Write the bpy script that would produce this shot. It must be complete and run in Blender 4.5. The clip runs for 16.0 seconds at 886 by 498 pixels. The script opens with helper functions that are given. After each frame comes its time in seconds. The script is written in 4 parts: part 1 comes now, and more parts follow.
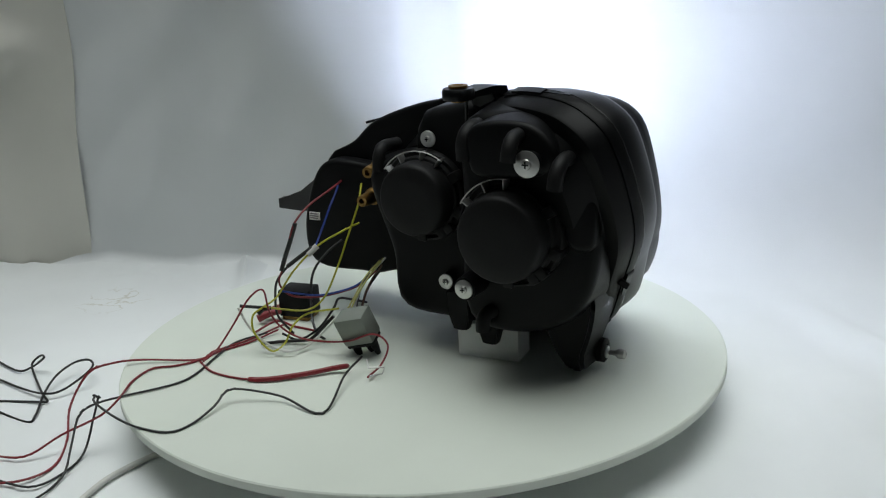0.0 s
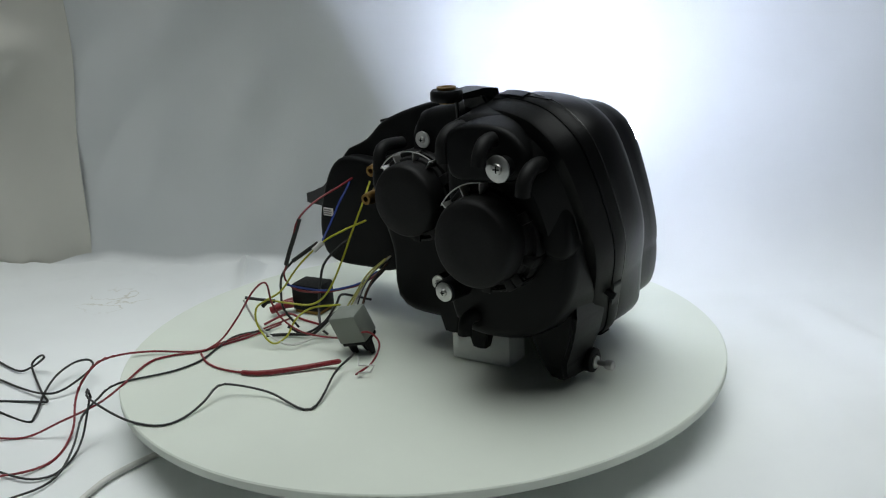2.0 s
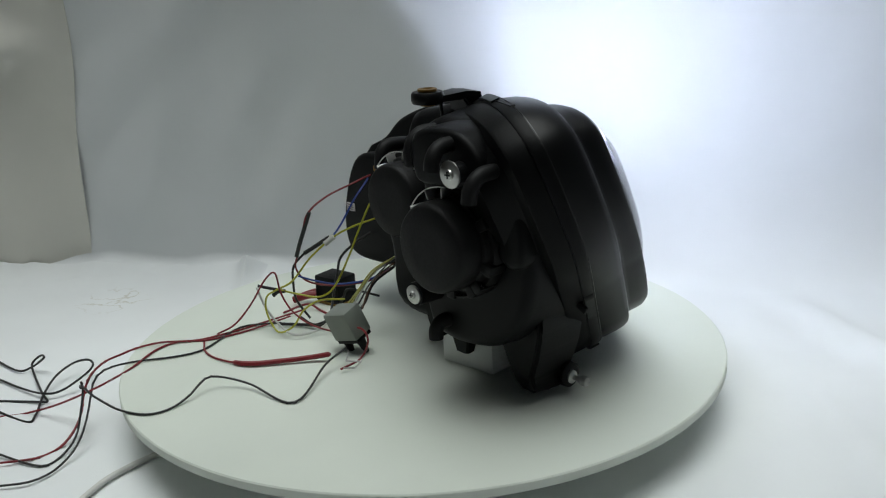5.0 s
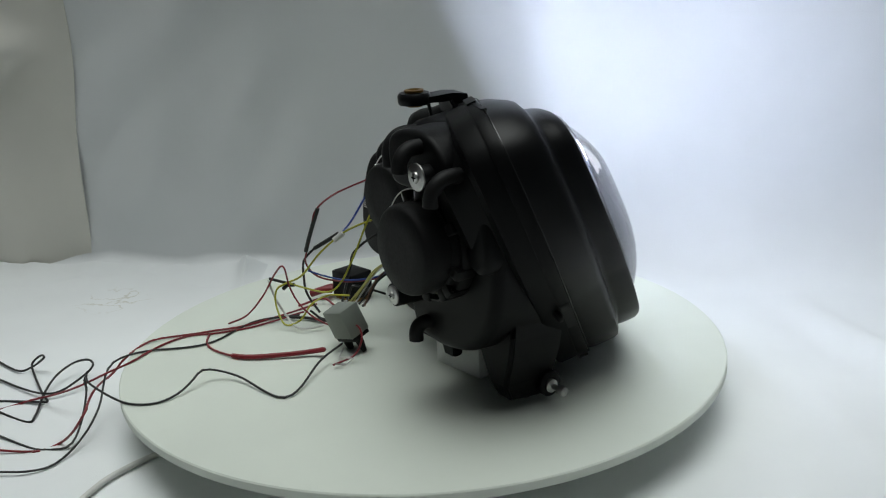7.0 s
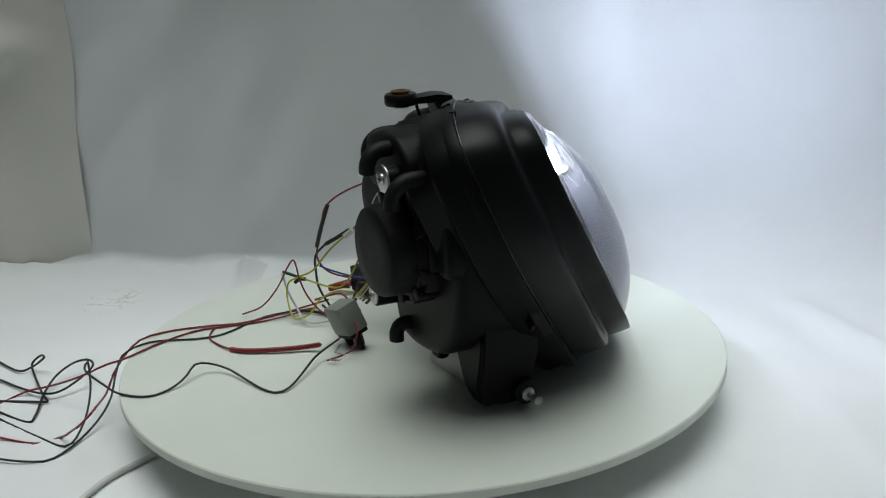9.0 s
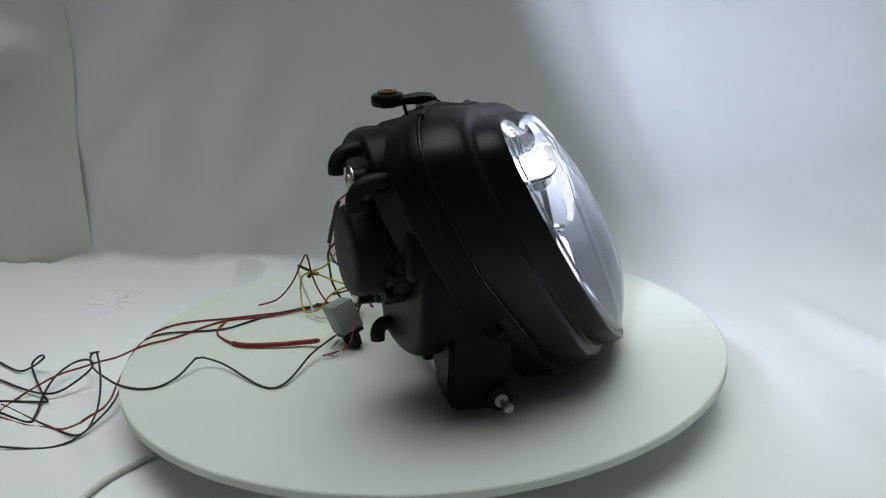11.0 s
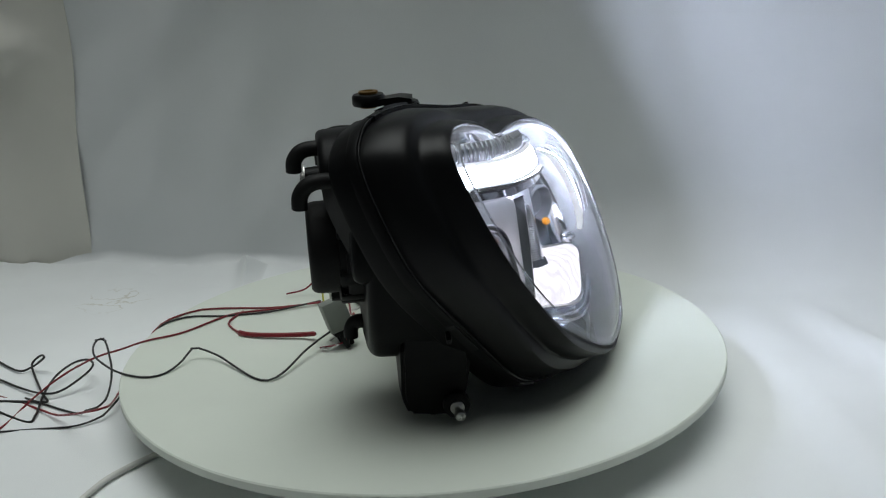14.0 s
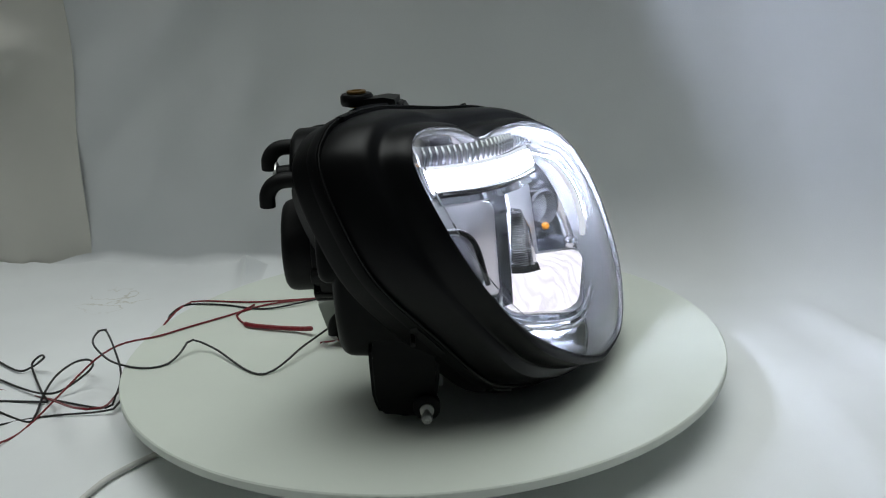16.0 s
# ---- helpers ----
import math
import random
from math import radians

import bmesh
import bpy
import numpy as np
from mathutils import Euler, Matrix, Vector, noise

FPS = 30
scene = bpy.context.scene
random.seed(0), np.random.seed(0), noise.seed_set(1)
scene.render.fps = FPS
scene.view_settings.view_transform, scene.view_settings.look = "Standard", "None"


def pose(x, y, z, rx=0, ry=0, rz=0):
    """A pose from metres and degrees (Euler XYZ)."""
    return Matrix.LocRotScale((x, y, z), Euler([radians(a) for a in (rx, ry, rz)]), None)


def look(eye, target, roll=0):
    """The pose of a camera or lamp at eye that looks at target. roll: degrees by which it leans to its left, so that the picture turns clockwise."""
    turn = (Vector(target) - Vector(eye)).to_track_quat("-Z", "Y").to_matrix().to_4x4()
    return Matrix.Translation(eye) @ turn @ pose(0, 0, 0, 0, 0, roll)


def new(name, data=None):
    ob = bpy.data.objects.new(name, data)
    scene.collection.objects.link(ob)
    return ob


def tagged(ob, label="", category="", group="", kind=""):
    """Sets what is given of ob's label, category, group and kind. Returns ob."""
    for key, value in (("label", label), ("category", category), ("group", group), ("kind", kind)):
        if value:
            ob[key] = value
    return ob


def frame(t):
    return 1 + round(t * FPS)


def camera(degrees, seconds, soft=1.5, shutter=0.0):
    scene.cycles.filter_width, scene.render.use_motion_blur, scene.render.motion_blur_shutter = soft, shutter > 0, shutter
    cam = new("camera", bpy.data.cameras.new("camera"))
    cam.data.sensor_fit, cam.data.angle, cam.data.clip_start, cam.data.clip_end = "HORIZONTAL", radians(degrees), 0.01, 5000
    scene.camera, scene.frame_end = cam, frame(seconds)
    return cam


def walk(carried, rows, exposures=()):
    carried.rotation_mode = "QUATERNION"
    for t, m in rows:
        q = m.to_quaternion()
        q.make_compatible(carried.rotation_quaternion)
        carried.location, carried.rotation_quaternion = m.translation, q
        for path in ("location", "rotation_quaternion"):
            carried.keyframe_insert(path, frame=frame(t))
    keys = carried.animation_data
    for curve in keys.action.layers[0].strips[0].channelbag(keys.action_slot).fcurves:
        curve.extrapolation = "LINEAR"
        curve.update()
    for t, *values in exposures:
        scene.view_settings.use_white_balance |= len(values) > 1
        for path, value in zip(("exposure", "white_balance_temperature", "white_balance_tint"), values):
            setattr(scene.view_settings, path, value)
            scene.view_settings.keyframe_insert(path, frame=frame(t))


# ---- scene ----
cam = camera(45.6, 16.0, soft=1.15)
EYE = (0.0, -0.999, 0.4107)
RATE = -3.79                      # turntable speed, degrees a second
FLOOR = -0.05                     # fabric below the table top, which is z = 0
VIEW = look(EYE, (0.02388, -0.04518, 0.1113), -2.98)
walk(cam, [(0.0, VIEW), (16.0, VIEW)], [(0.0, 0.13), (4.0, 0.13), (9.0, 0.05), (13.5, -0.12), (16.0, -0.16)])

# ---- light ----
world = bpy.data.worlds.new("room_air")
scene.world = world
world.use_nodes = True
world.node_tree.nodes["Background"].inputs[0].default_value = (0.9, 0.95, 1.0, 1)
world.node_tree.nodes["Background"].inputs[1].default_value = 0.02
# Unseen stand-in for the light from above, its spread kept off the backdrop.
LAMP_AT = (-0.08, -0.085, 1.2)
panel_light = bpy.data.lights.new("stand_in_light", "AREA")
panel_light.shape, panel_light.size, panel_light.size_y = "RECTANGLE", 2.0, 0.96
panel_light.energy, panel_light.color = 5.0, (0.945, 1.0, 0.98)
panel_light.spread = radians(72)
lamp_ob = new("stand_in_light", panel_light)
LAMP_TURN = -10.8                 # the lamp hangs square to the backdrop
lamp_ob.matrix_world = Matrix.Translation(LAMP_AT) @ pose(0, 0, 0, 0, 0, LAMP_TURN)
LED_POWER = 110.0


# ---- materials ----
def mat(name, color, rough=0.5, metal=0.0, spots=0.15, scale=30.0, bump=0.05, bump_scale=400.0, tint=None, coat=0.0, spec=0.5):
    """Principled material with colour variation at a large and a small scale and fine relief."""
    m = bpy.data.materials.new(name)
    m.use_nodes = True
    nt = m.node_tree
    b = nt.nodes["Principled BSDF"]
    b.inputs["Roughness"].default_value, b.inputs["Metallic"].default_value = rough, metal
    b.inputs["Coat Weight"].default_value = coat
    b.inputs["Specular IOR Level"].default_value = spec
    tc = nt.nodes.new("ShaderNodeTexCoord")
    big, small = nt.nodes.new("ShaderNodeTexNoise"), nt.nodes.new("ShaderNodeTexNoise")
    big.inputs["Scale"].default_value, small.inputs["Scale"].default_value = scale, bump_scale
    big.inputs["Detail"].default_value = 6
    for n in (big, small):
        nt.links.new(tc.outputs["Object"], n.inputs["Vector"])
    ramp = nt.nodes.new("ShaderNodeMix")
    ramp.data_type = "RGBA"
    dark = tint or [c * (1 - spots) for c in color]
    ramp.inputs[6].default_value, ramp.inputs[7].default_value = (*dark, 1), (*color, 1)
    mr = nt.nodes.new("ShaderNodeMapRange")
    mr.inputs[1].default_value, mr.inputs[2].default_value = 0.3, 0.65
    nt.links.new(big.outputs["Fac"], mr.inputs[0])
    nt.links.new(mr.outputs[0], ramp.inputs[0])
    nt.links.new(ramp.outputs[2], b.inputs["Base Color"])
    rr = nt.nodes.new("ShaderNodeMapRange")
    rr.inputs[3].default_value, rr.inputs[4].default_value = rough * 0.85, min(1, rough * 1.2)
    nt.links.new(small.outputs["Fac"], rr.inputs[0])
    nt.links.new(rr.outputs[0], b.inputs["Roughness"])
    bp = nt.nodes.new("ShaderNodeBump")
    bp.inputs["Strength"].default_value, bp.inputs["Distance"].default_value = bump, 0.001
    nt.links.new(small.outputs["Fac"], bp.inputs["Height"])
    nt.links.new(bp.outputs[0], b.inputs["Normal"])
    return m


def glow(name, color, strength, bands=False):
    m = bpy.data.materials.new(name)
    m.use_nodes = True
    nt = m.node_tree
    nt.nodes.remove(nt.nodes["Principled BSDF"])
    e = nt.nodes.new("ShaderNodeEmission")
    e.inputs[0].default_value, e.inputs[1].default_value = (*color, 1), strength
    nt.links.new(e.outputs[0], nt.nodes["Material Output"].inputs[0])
    # Wavy strength and hue put moire ripples of reflected light into the glow.
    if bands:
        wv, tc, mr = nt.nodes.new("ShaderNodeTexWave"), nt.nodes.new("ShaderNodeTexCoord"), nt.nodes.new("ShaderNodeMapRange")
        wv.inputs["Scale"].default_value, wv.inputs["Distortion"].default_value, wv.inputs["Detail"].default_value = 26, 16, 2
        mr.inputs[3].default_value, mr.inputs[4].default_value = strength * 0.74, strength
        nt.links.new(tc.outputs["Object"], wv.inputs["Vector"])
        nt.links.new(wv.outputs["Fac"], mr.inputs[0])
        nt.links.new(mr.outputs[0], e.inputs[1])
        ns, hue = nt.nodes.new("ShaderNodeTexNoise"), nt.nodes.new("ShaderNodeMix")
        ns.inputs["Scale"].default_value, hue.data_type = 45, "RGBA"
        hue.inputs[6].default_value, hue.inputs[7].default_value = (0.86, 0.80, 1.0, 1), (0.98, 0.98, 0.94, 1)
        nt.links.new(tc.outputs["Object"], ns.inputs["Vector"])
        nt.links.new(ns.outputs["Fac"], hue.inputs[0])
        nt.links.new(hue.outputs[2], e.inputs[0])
    return m


def clear(name, haze=0.04, gloss=0.05):
    """Thin clear plastic: passes light straight on, mirrors at a slant and scatters a little."""
    m = bpy.data.materials.new(name)
    m.use_nodes = True
    nt = m.node_tree
    nt.nodes.remove(nt.nodes["Principled BSDF"])
    tr, gl, df = (nt.nodes.new("ShaderNodeBsdf" + k) for k in ("Transparent", "Glossy", "Diffuse"))
    tr.inputs[0].default_value = (0.97, 0.98, 0.99, 1)
    gl.inputs["Roughness"].default_value = gloss
    df.inputs[0].default_value = (0.85, 0.87, 0.9, 1)
    fr = nt.nodes.new("ShaderNodeFresnel")
    fr.inputs[0].default_value = 1.45
    a, b = nt.nodes.new("ShaderNodeMixShader"), nt.nodes.new("ShaderNodeMixShader")
    a.inputs[0].default_value = haze
    nt.links.new(tr.outputs[0], a.inputs[1])
    nt.links.new(df.outputs[0], a.inputs[2])
    nt.links.new(fr.outputs[0], b.inputs[0])
    nt.links.new(a.outputs[0], b.inputs[1])
    nt.links.new(gl.outputs[0], b.inputs[2])
    nt.links.new(b.outputs[0], nt.nodes["Material Output"].inputs[0])
    return m


FABRIC = mat("white_fabric", (0.79, 0.81, 0.815), 0.95, spots=0.08, scale=4, bump=0.25, bump_scale=900)


def add_stain(m, x, y):
    """A thin brown vein soaked into the cloth round x, y."""
    nt = m.node_tree
    b = nt.nodes["Principled BSDF"]
    base = b.inputs["Base Color"].links[0].from_socket
    tc, sub = nt.nodes.new("ShaderNodeTexCoord"), nt.nodes.new("ShaderNodeVectorMath")
    sub.operation, sub.inputs[1].default_value = "SUBTRACT", (x, y, FLOOR)
    ln, near, ns, vein = nt.nodes.new("ShaderNodeVectorMath"), nt.nodes.new("ShaderNodeMapRange"), nt.nodes.new("ShaderNodeTexNoise"), nt.nodes.new("ShaderNodeMath")
    ln.operation, vein.operation = "LENGTH", "SUBTRACT"
    near.inputs[1].default_value, near.inputs[2].default_value, near.inputs[3].default_value, near.inputs[4].default_value = 0.03, 0.055, 0.45, 0.0
    ns.inputs["Scale"].default_value, ns.inputs["Detail"].default_value = 22, 4
    vein.inputs[1].default_value = 0.5
    ab, thin, mul, mix = nt.nodes.new("ShaderNodeMath"), nt.nodes.new("ShaderNodeMapRange"), nt.nodes.new("ShaderNodeMath"), nt.nodes.new("ShaderNodeMix")
    ab.operation, mul.operation, mix.data_type = "ABSOLUTE", "MULTIPLY", "RGBA"
    thin.inputs[1].default_value, thin.inputs[2].default_value, thin.inputs[3].default_value, thin.inputs[4].default_value = 0.004, 0.02, 1.0, 0.0
    mix.inputs[7].default_value = (0.42, 0.38, 0.27, 1)
    for a, c in ((tc.outputs["Object"], sub.inputs[0]), (sub.outputs[0], ln.inputs[0]), (ln.outputs["Value"], near.inputs[0]), (tc.outputs["Object"], ns.inputs["Vector"]),
                 (ns.outputs["Fac"], vein.inputs[0]), (vein.outputs[0], ab.inputs[0]), (ab.outputs[0], thin.inputs[0]), (thin.outputs[0], mul.inputs[0]),
                 (near.outputs[0], mul.inputs[1]), (mul.outputs[0], mix.inputs[0]), (base, mix.inputs[6]), (mix.outputs[2], b.inputs["Base Color"])):
        nt.links.new(a, c)


add_stain(FABRIC, -0.405, 0.33)
CREAM = mat("cream_fabric", (0.74, 0.725, 0.66), 0.95, spots=0.08, scale=6, bump=0.25, bump_scale=900)
TABLETOP = mat("white_melamine", (0.66, 0.70, 0.63), 0.55, spots=0.06, scale=7, bump=0.03, bump_scale=300)
BASE_SHADE = mat("dark_base", (0.07, 0.062, 0.055), 0.6)
BLACK = mat("black_housing_plastic", (0.005, 0.0052, 0.0055), 0.42, spots=0.3, scale=25, bump=0.12, bump_scale=700, spec=0.105)
SATIN = mat("black_frame_plastic", (0.005, 0.0052, 0.0056), 0.34, spots=0.2, scale=30, bump=0.08, bump_scale=900, spec=0.17)
GLOSSY = mat("glossy_black_plastic", (0.03, 0.03, 0.03), 0.2, bump=0.02)
RUBBER = mat("black_rubber", (0.006, 0.006, 0.0062), 0.55, spots=0.3, bump=0.1, spec=0.2)
STEEL = mat("zinc_steel", (0.55, 0.55, 0.53), 0.38, 1.0, spots=0.2, scale=120, bump=0.1)
BRASS = mat("brass", (0.3, 0.18, 0.06), 0.45, 1.0, spots=0.35, scale=150)
CHROME = mat("chrome_reflector", (0.55, 0.56, 0.58), 0.08, 1.0, spots=0.04, scale=40, bump=0.004, bump_scale=60)
SATINCHROME = mat("satin_chrome", (0.62, 0.625, 0.64), 0.30, 0.95, spots=0.03, scale=20, bump=0.0, bump_scale=60)
HAZE_GREY = mat("lens_haze_grey", (0.045, 0.046, 0.048), 0.3, spots=0.1, scale=60, bump=0.0)
GREYPL = mat("grey_connector_plastic", (0.21, 0.23, 0.205), 0.5, spots=0.1, scale=40)
FOAM = mat("white_foam", (0.78, 0.79, 0.77), 0.9, spots=0.05, scale=60, bump=0.3, bump_scale=500)
PAPER = mat("white_label", (0.75, 0.72, 0.70), 0.6)
INK = mat("grey_ink", (0.2, 0.18, 0.18), 0.6)
W_RED = mat("red_wire", (0.2, 0.012, 0.018), 0.4)
W_BLACK = mat("black_wire", (0.012, 0.012, 0.012), 0.4)
W_YELLOW = mat("yellow_wire", (0.38, 0.38, 0.02), 0.4)
W_BLUE = mat("blue_wire", (0.015, 0.045, 0.26), 0.4)
W_PALE = mat("pale_yellow_wire", (0.42, 0.41, 0.12), 0.45)
W_BROWN = mat("brown_wire", (0.09, 0.04, 0.02), 0.4)
W_WHITE = mat("white_wire", (0.6, 0.6, 0.57), 0.45)
ROOM_BOUNCE = mat("room_bounce_paint", (0.68, 0.68, 0.67), 0.9, spots=0.05, scale=2)
LENS = clear("clear_polycarbonate", 0.022)
LENS_RIM = clear("frosted_polycarbonate", 0.13, 0.2)
BACKDROP_GLOW = glow("backdrop_glow", (0.72, 0.79, 1.0), LED_POWER * 6.8)
LED = glow("led_light", (0.76, 0.82, 1.0), LED_POWER)
EDGE_GLOW = glow("edge_glow", (0.88, 0.92, 1.0), 1.1)
PANEL_GLOW = glow("panel_glow", (0.92, 0.94, 1.0), 1.6, True)
GREYLENS = mat("grey_projector_glass", (0.22, 0.225, 0.24), 0.12, 0.6, spots=0.1, scale=60)
GUIDEMAT = mat("ribbed_clear_plastic", (0.45, 0.46, 0.48), 0.2, 0.3, spots=0.2, scale=80)
AMBER_GLINT = mat("amber_bulb", (0.6, 0.22, 0.01), 0.2)


# ---- mesh helpers ----
def part(name, bm, material, parent=None, label="", smooth=True):
    me = bpy.data.meshes.new(name)
    bmesh.ops.recalc_face_normals(bm, faces=bm.faces)
    bm.to_mesh(me)
    bm.free()
    me.materials.append(material)
    if smooth:
        me.polygons.foreach_set("use_smooth", [True] * len(me.polygons))
        me.set_sharp_from_angle(angle=radians(38))
    ob = new(name, me)
    ob.parent = parent
    if label:
        tagged(ob, label)
    return ob


def spline(pts, n=8, closed=False):
    """Points on a Catmull-Rom curve through pts."""
    P = [np.array(p, float) for p in pts]
    P = [P[-1], *P, P[0], P[1]] if closed else [2 * P[0] - P[1], *P, 2 * P[-1] - P[-2]]
    out = []
    for a, b, c, d in zip(P, P[1:], P[2:], P[3:]):
        for i in range(n):
            t = i / n
            out.append(0.5 * (2 * b + (c - a) * t + (2 * a - 5 * b + 4 * c - d) * t * t + (3 * b - a - 3 * c + d) * t ** 3))
    if not closed:
        out.append(P[-2])
    return np.array(out)


def polar(ctrl, centre, n=96):
    """A closed outline through ctrl, taken at n even angles round centre."""
    c = spline(ctrl, 16, True) - np.array(centre)
    a, r = np.arctan2(c[:, 1], c[:, 0]), np.hypot(c[:, 0], c[:, 1])
    o = np.argsort(a)
    a, r = a[o], r[o]
    th = np.linspace(-np.pi, np.pi, n, endpoint=False)
    rr = np.interp(th, np.r_[a[-1] - 2 * np.pi, a, a[0] + 2 * np.pi], np.r_[r[-1], r, r[0]])
    return np.stack([rr * np.cos(th), rr * np.sin(th)], 1) + np.array(centre)


def loft(bm, rings, cap0=True, cap1=True, closed=True):
    rows = [[bm.verts.new(tuple(p)) for p in ring] for ring in rings]
    n = len(rows[0])
    for a, b in zip(rows, rows[1:]):
        for i in range(n if closed else n - 1):
            j = (i + 1) % n
            bm.faces.new((a[i], a[j], b[j], b[i]))
    for flag, row in ((cap0, rows[0]), (cap1, rows[-1])):
        if flag:
            mid = bm.verts.new(sum((v.co for v in row), Vector()) / n)
            for i in range(n):
                bm.faces.new((row[i], row[(i + 1) % n], mid))
    return bm


def box(bm, lo, hi, bevel=0.002, m=None, seg=2):
    r = bmesh.ops.create_cube(bm, size=1)
    vs = r["verts"]
    for v in vs:
        v.co = Vector([lo[i] + (v.co[i] + 0.5) * (hi[i] - lo[i]) for i in range(3)])
    if bevel:
        es = list({e for v in vs for e in v.link_edges})
        g = bmesh.ops.bevel(bm, geom=es, offset=bevel, segments=seg, affect="EDGES", profile=0.5)
        vs = list({v for f in g["faces"] for v in f.verts} | {v for v in vs if v.is_valid})
    if m is not None:
        bmesh.ops.transform(bm, matrix=m, verts=vs)
    return bm


def lathe(bm, prof, m=Matrix(), n=40):
    """Turn a profile of (radius, height) round the z axis of m."""
    th = np.linspace(0, 2 * np.pi, n, endpoint=False)
    rings = [[m @ Vector((r * np.cos(a), r * np.sin(a), z)) for a in th] for r, z in prof]
    return loft(bm, rings)


def tube(bm, pts, r, n=8, sub=8, taper=None):
    c = spline(pts, sub) if sub > 1 else np.array(pts, float)
    rings, side = [], None
    for i, p in enumerate(c):
        d = Vector(c[min(i + 1, len(c) - 1)] - c[max(i - 1, 0)]).normalized()
        side = (side - d * side.dot(d)) if side is not None else d.orthogonal()
        side.normalize()
        up = d.cross(side)
        k = r if taper is None else r * np.interp(i / (len(c) - 1), *taper)
        rings.append([Vector(p) + (side * math.cos(a) + up * math.sin(a)) * k for a in np.linspace(0, 2 * np.pi, n, endpoint=False)])
    return loft(bm, rings)


def axis(origin, direction):
    """A matrix whose z axis runs along direction from origin."""
    return Matrix.Translation(origin) @ Vector(direction).to_track_quat("Z", "Y").to_matrix().to_4x4()


# ---- setting ----
def wall_y(x):
    return 0.42 - 0.19 * x


FOLDS = (((0.345, 0.073), (0.367, -0.180)), ((0.437, 0.164), (0.477, -0.011)), ((0.300, -0.054), (0.274, -0.256)), ((0.211, -0.185), (0.211, -0.289)), ((0.376, -0.078), (0.367, -0.257)), ((-0.440, 0.041), (-0.319, -0.183)), ((-0.323, -0.099), (-0.209, -0.196)))      # soft creases in the floor cloth


def creases(x, y):
    """Height of the long soft folds in the floor cloth."""
    z = 0.0
    for i, ((ax, ay), (bx, by)) in enumerate(FOLDS):
        dx, dy = bx - ax, by - ay
        length = math.hypot(dx, dy)
        u = ((x - ax) * dx + (y - ay) * dy) / length
        d = ((x - ax) * dy - (y - ay) * dx) / length + 0.012 * math.sin(u * 9 + i)
        fade = min(max((u + 0.05) / 0.1, 0), 1) * min(max((length + 0.3 - u) / 0.3, 0), 1)
        z += fade * ((0.0115 - 0.001 * i) * math.exp(-(d / 0.022) ** 2) - 0.005 * math.exp(-((d - 0.035) / 0.03) ** 2))
    return z


def build_backdrop():
    """Hung fabric sweeping down on to the floor, with folds at one end."""
    xs = np.linspace(-2.6, 2.6, 391)
    bm = bmesh.new()
    grid = []
    for x in xs:
        cove = 0.012 + 0.12 * np.clip((x + 0.1) / 0.5, 0, 1)
        yw = wall_y(x)
        col = [(-2.2 + (yw - cove + 2.2) * s, 0.0) for s in np.linspace(0, 1, 110) ** 0.55]
        col += [(yw - cove + cove * math.sin(a), cove - cove * math.cos(a)) for a in np.linspace(0.1, math.pi / 2, 12)]
        col += [(yw, cove + (2.0 - cove) * s) for s in np.linspace(0.005, 1, 120) ** 1.3]
        left = np.clip((0.05 - x) / 0.3, 0, 1)
        row = []
        for y, z in col:
            up = np.clip(z / 0.08, 0, 1)
            fold = noise.noise((x * 5 + z * 2.5, z * 1.0, 3.1)) * 0.014 + noise.noise((x * 15 - z * 5, z * 3.0, 8.7)) * (0.004 + 0.005 * left)
            fold += 0.012 * max(0, noise.noise((x * 4 - z * 5, z * 1.5, 21.3))) + 0.009 * left * max(0, noise.noise((x * 9 - z * 7, z * 3, 31.3)))
            crumple = noise.noise((x * 12, y * 12, 1.7)) * 0.008 + noise.noise((x * 30, y * 26, 5.7)) * 0.003
            sway = noise.noise((x * 4 + y * 3, y * 7 - x * 5, 12.4)) * (0.0015 + 0.0095 * min(max((x - 0.15) / 0.25, 0.0), 1.0))
            near = np.clip((y - 0.30) / 0.12, 0, 1)
            away = np.clip((math.hypot(x, y) - 0.33) / 0.15, 0, 1)
            dy = -up * (fold * (0.4 + 0.8 * left)) - (1 - up) * 0.0
            dz = (1 - up) * (crumple * (0.05 + left * near) + (sway + creases(x, y)) * away)
            row.append(bm.verts.new((x, y + dy, z + dz + FLOOR)))
        grid.append(row)
    for a, b in zip(grid, grid[1:]):
        for i in range(len(a) - 1):
            bm.faces.new((a[i], b[i], b[i + 1], a[i + 1]))
    ob = part("backdrop", bm, FABRIC)
    tagged(ob, "white cloth photo backdrop sweeping down to the floor, creased at one end", "backdrop", kind="structure")


def cloth(name, us, vs, place, material, label, kind="structure"):
    """A crumpled sheet with thickness over the grid us by vs."""
    bm = bmesh.new()
    sheets = []
    for off in (0.0, 0.0015):
        sheets.append([[bm.verts.new(place(u, v, off)) for v in vs] for u in us])
    for g in sheets:
        for a, b in zip(g, g[1:]):
            for i in range(len(a) - 1):
                bm.faces.new((a[i], b[i], b[i + 1], a[i + 1]))
    top, low = sheets
    n, m = len(us), len(vs)
    edge = [(i, 0) for i in range(n)] + [(n - 1, k) for k in range(1, m)] + [(i, m - 1) for i in range(n - 2, -1, -1)] + [(0, k) for k in range(m - 2, 0, -1)]
    for (a, b), (c, d) in zip(edge, edge[1:] + edge[:1]):
        bm.faces.new((top[a][b], top[c][d], low[c][d], low[a][b]))
    tagged(part(name, bm, material), label, "cloth", kind=kind)


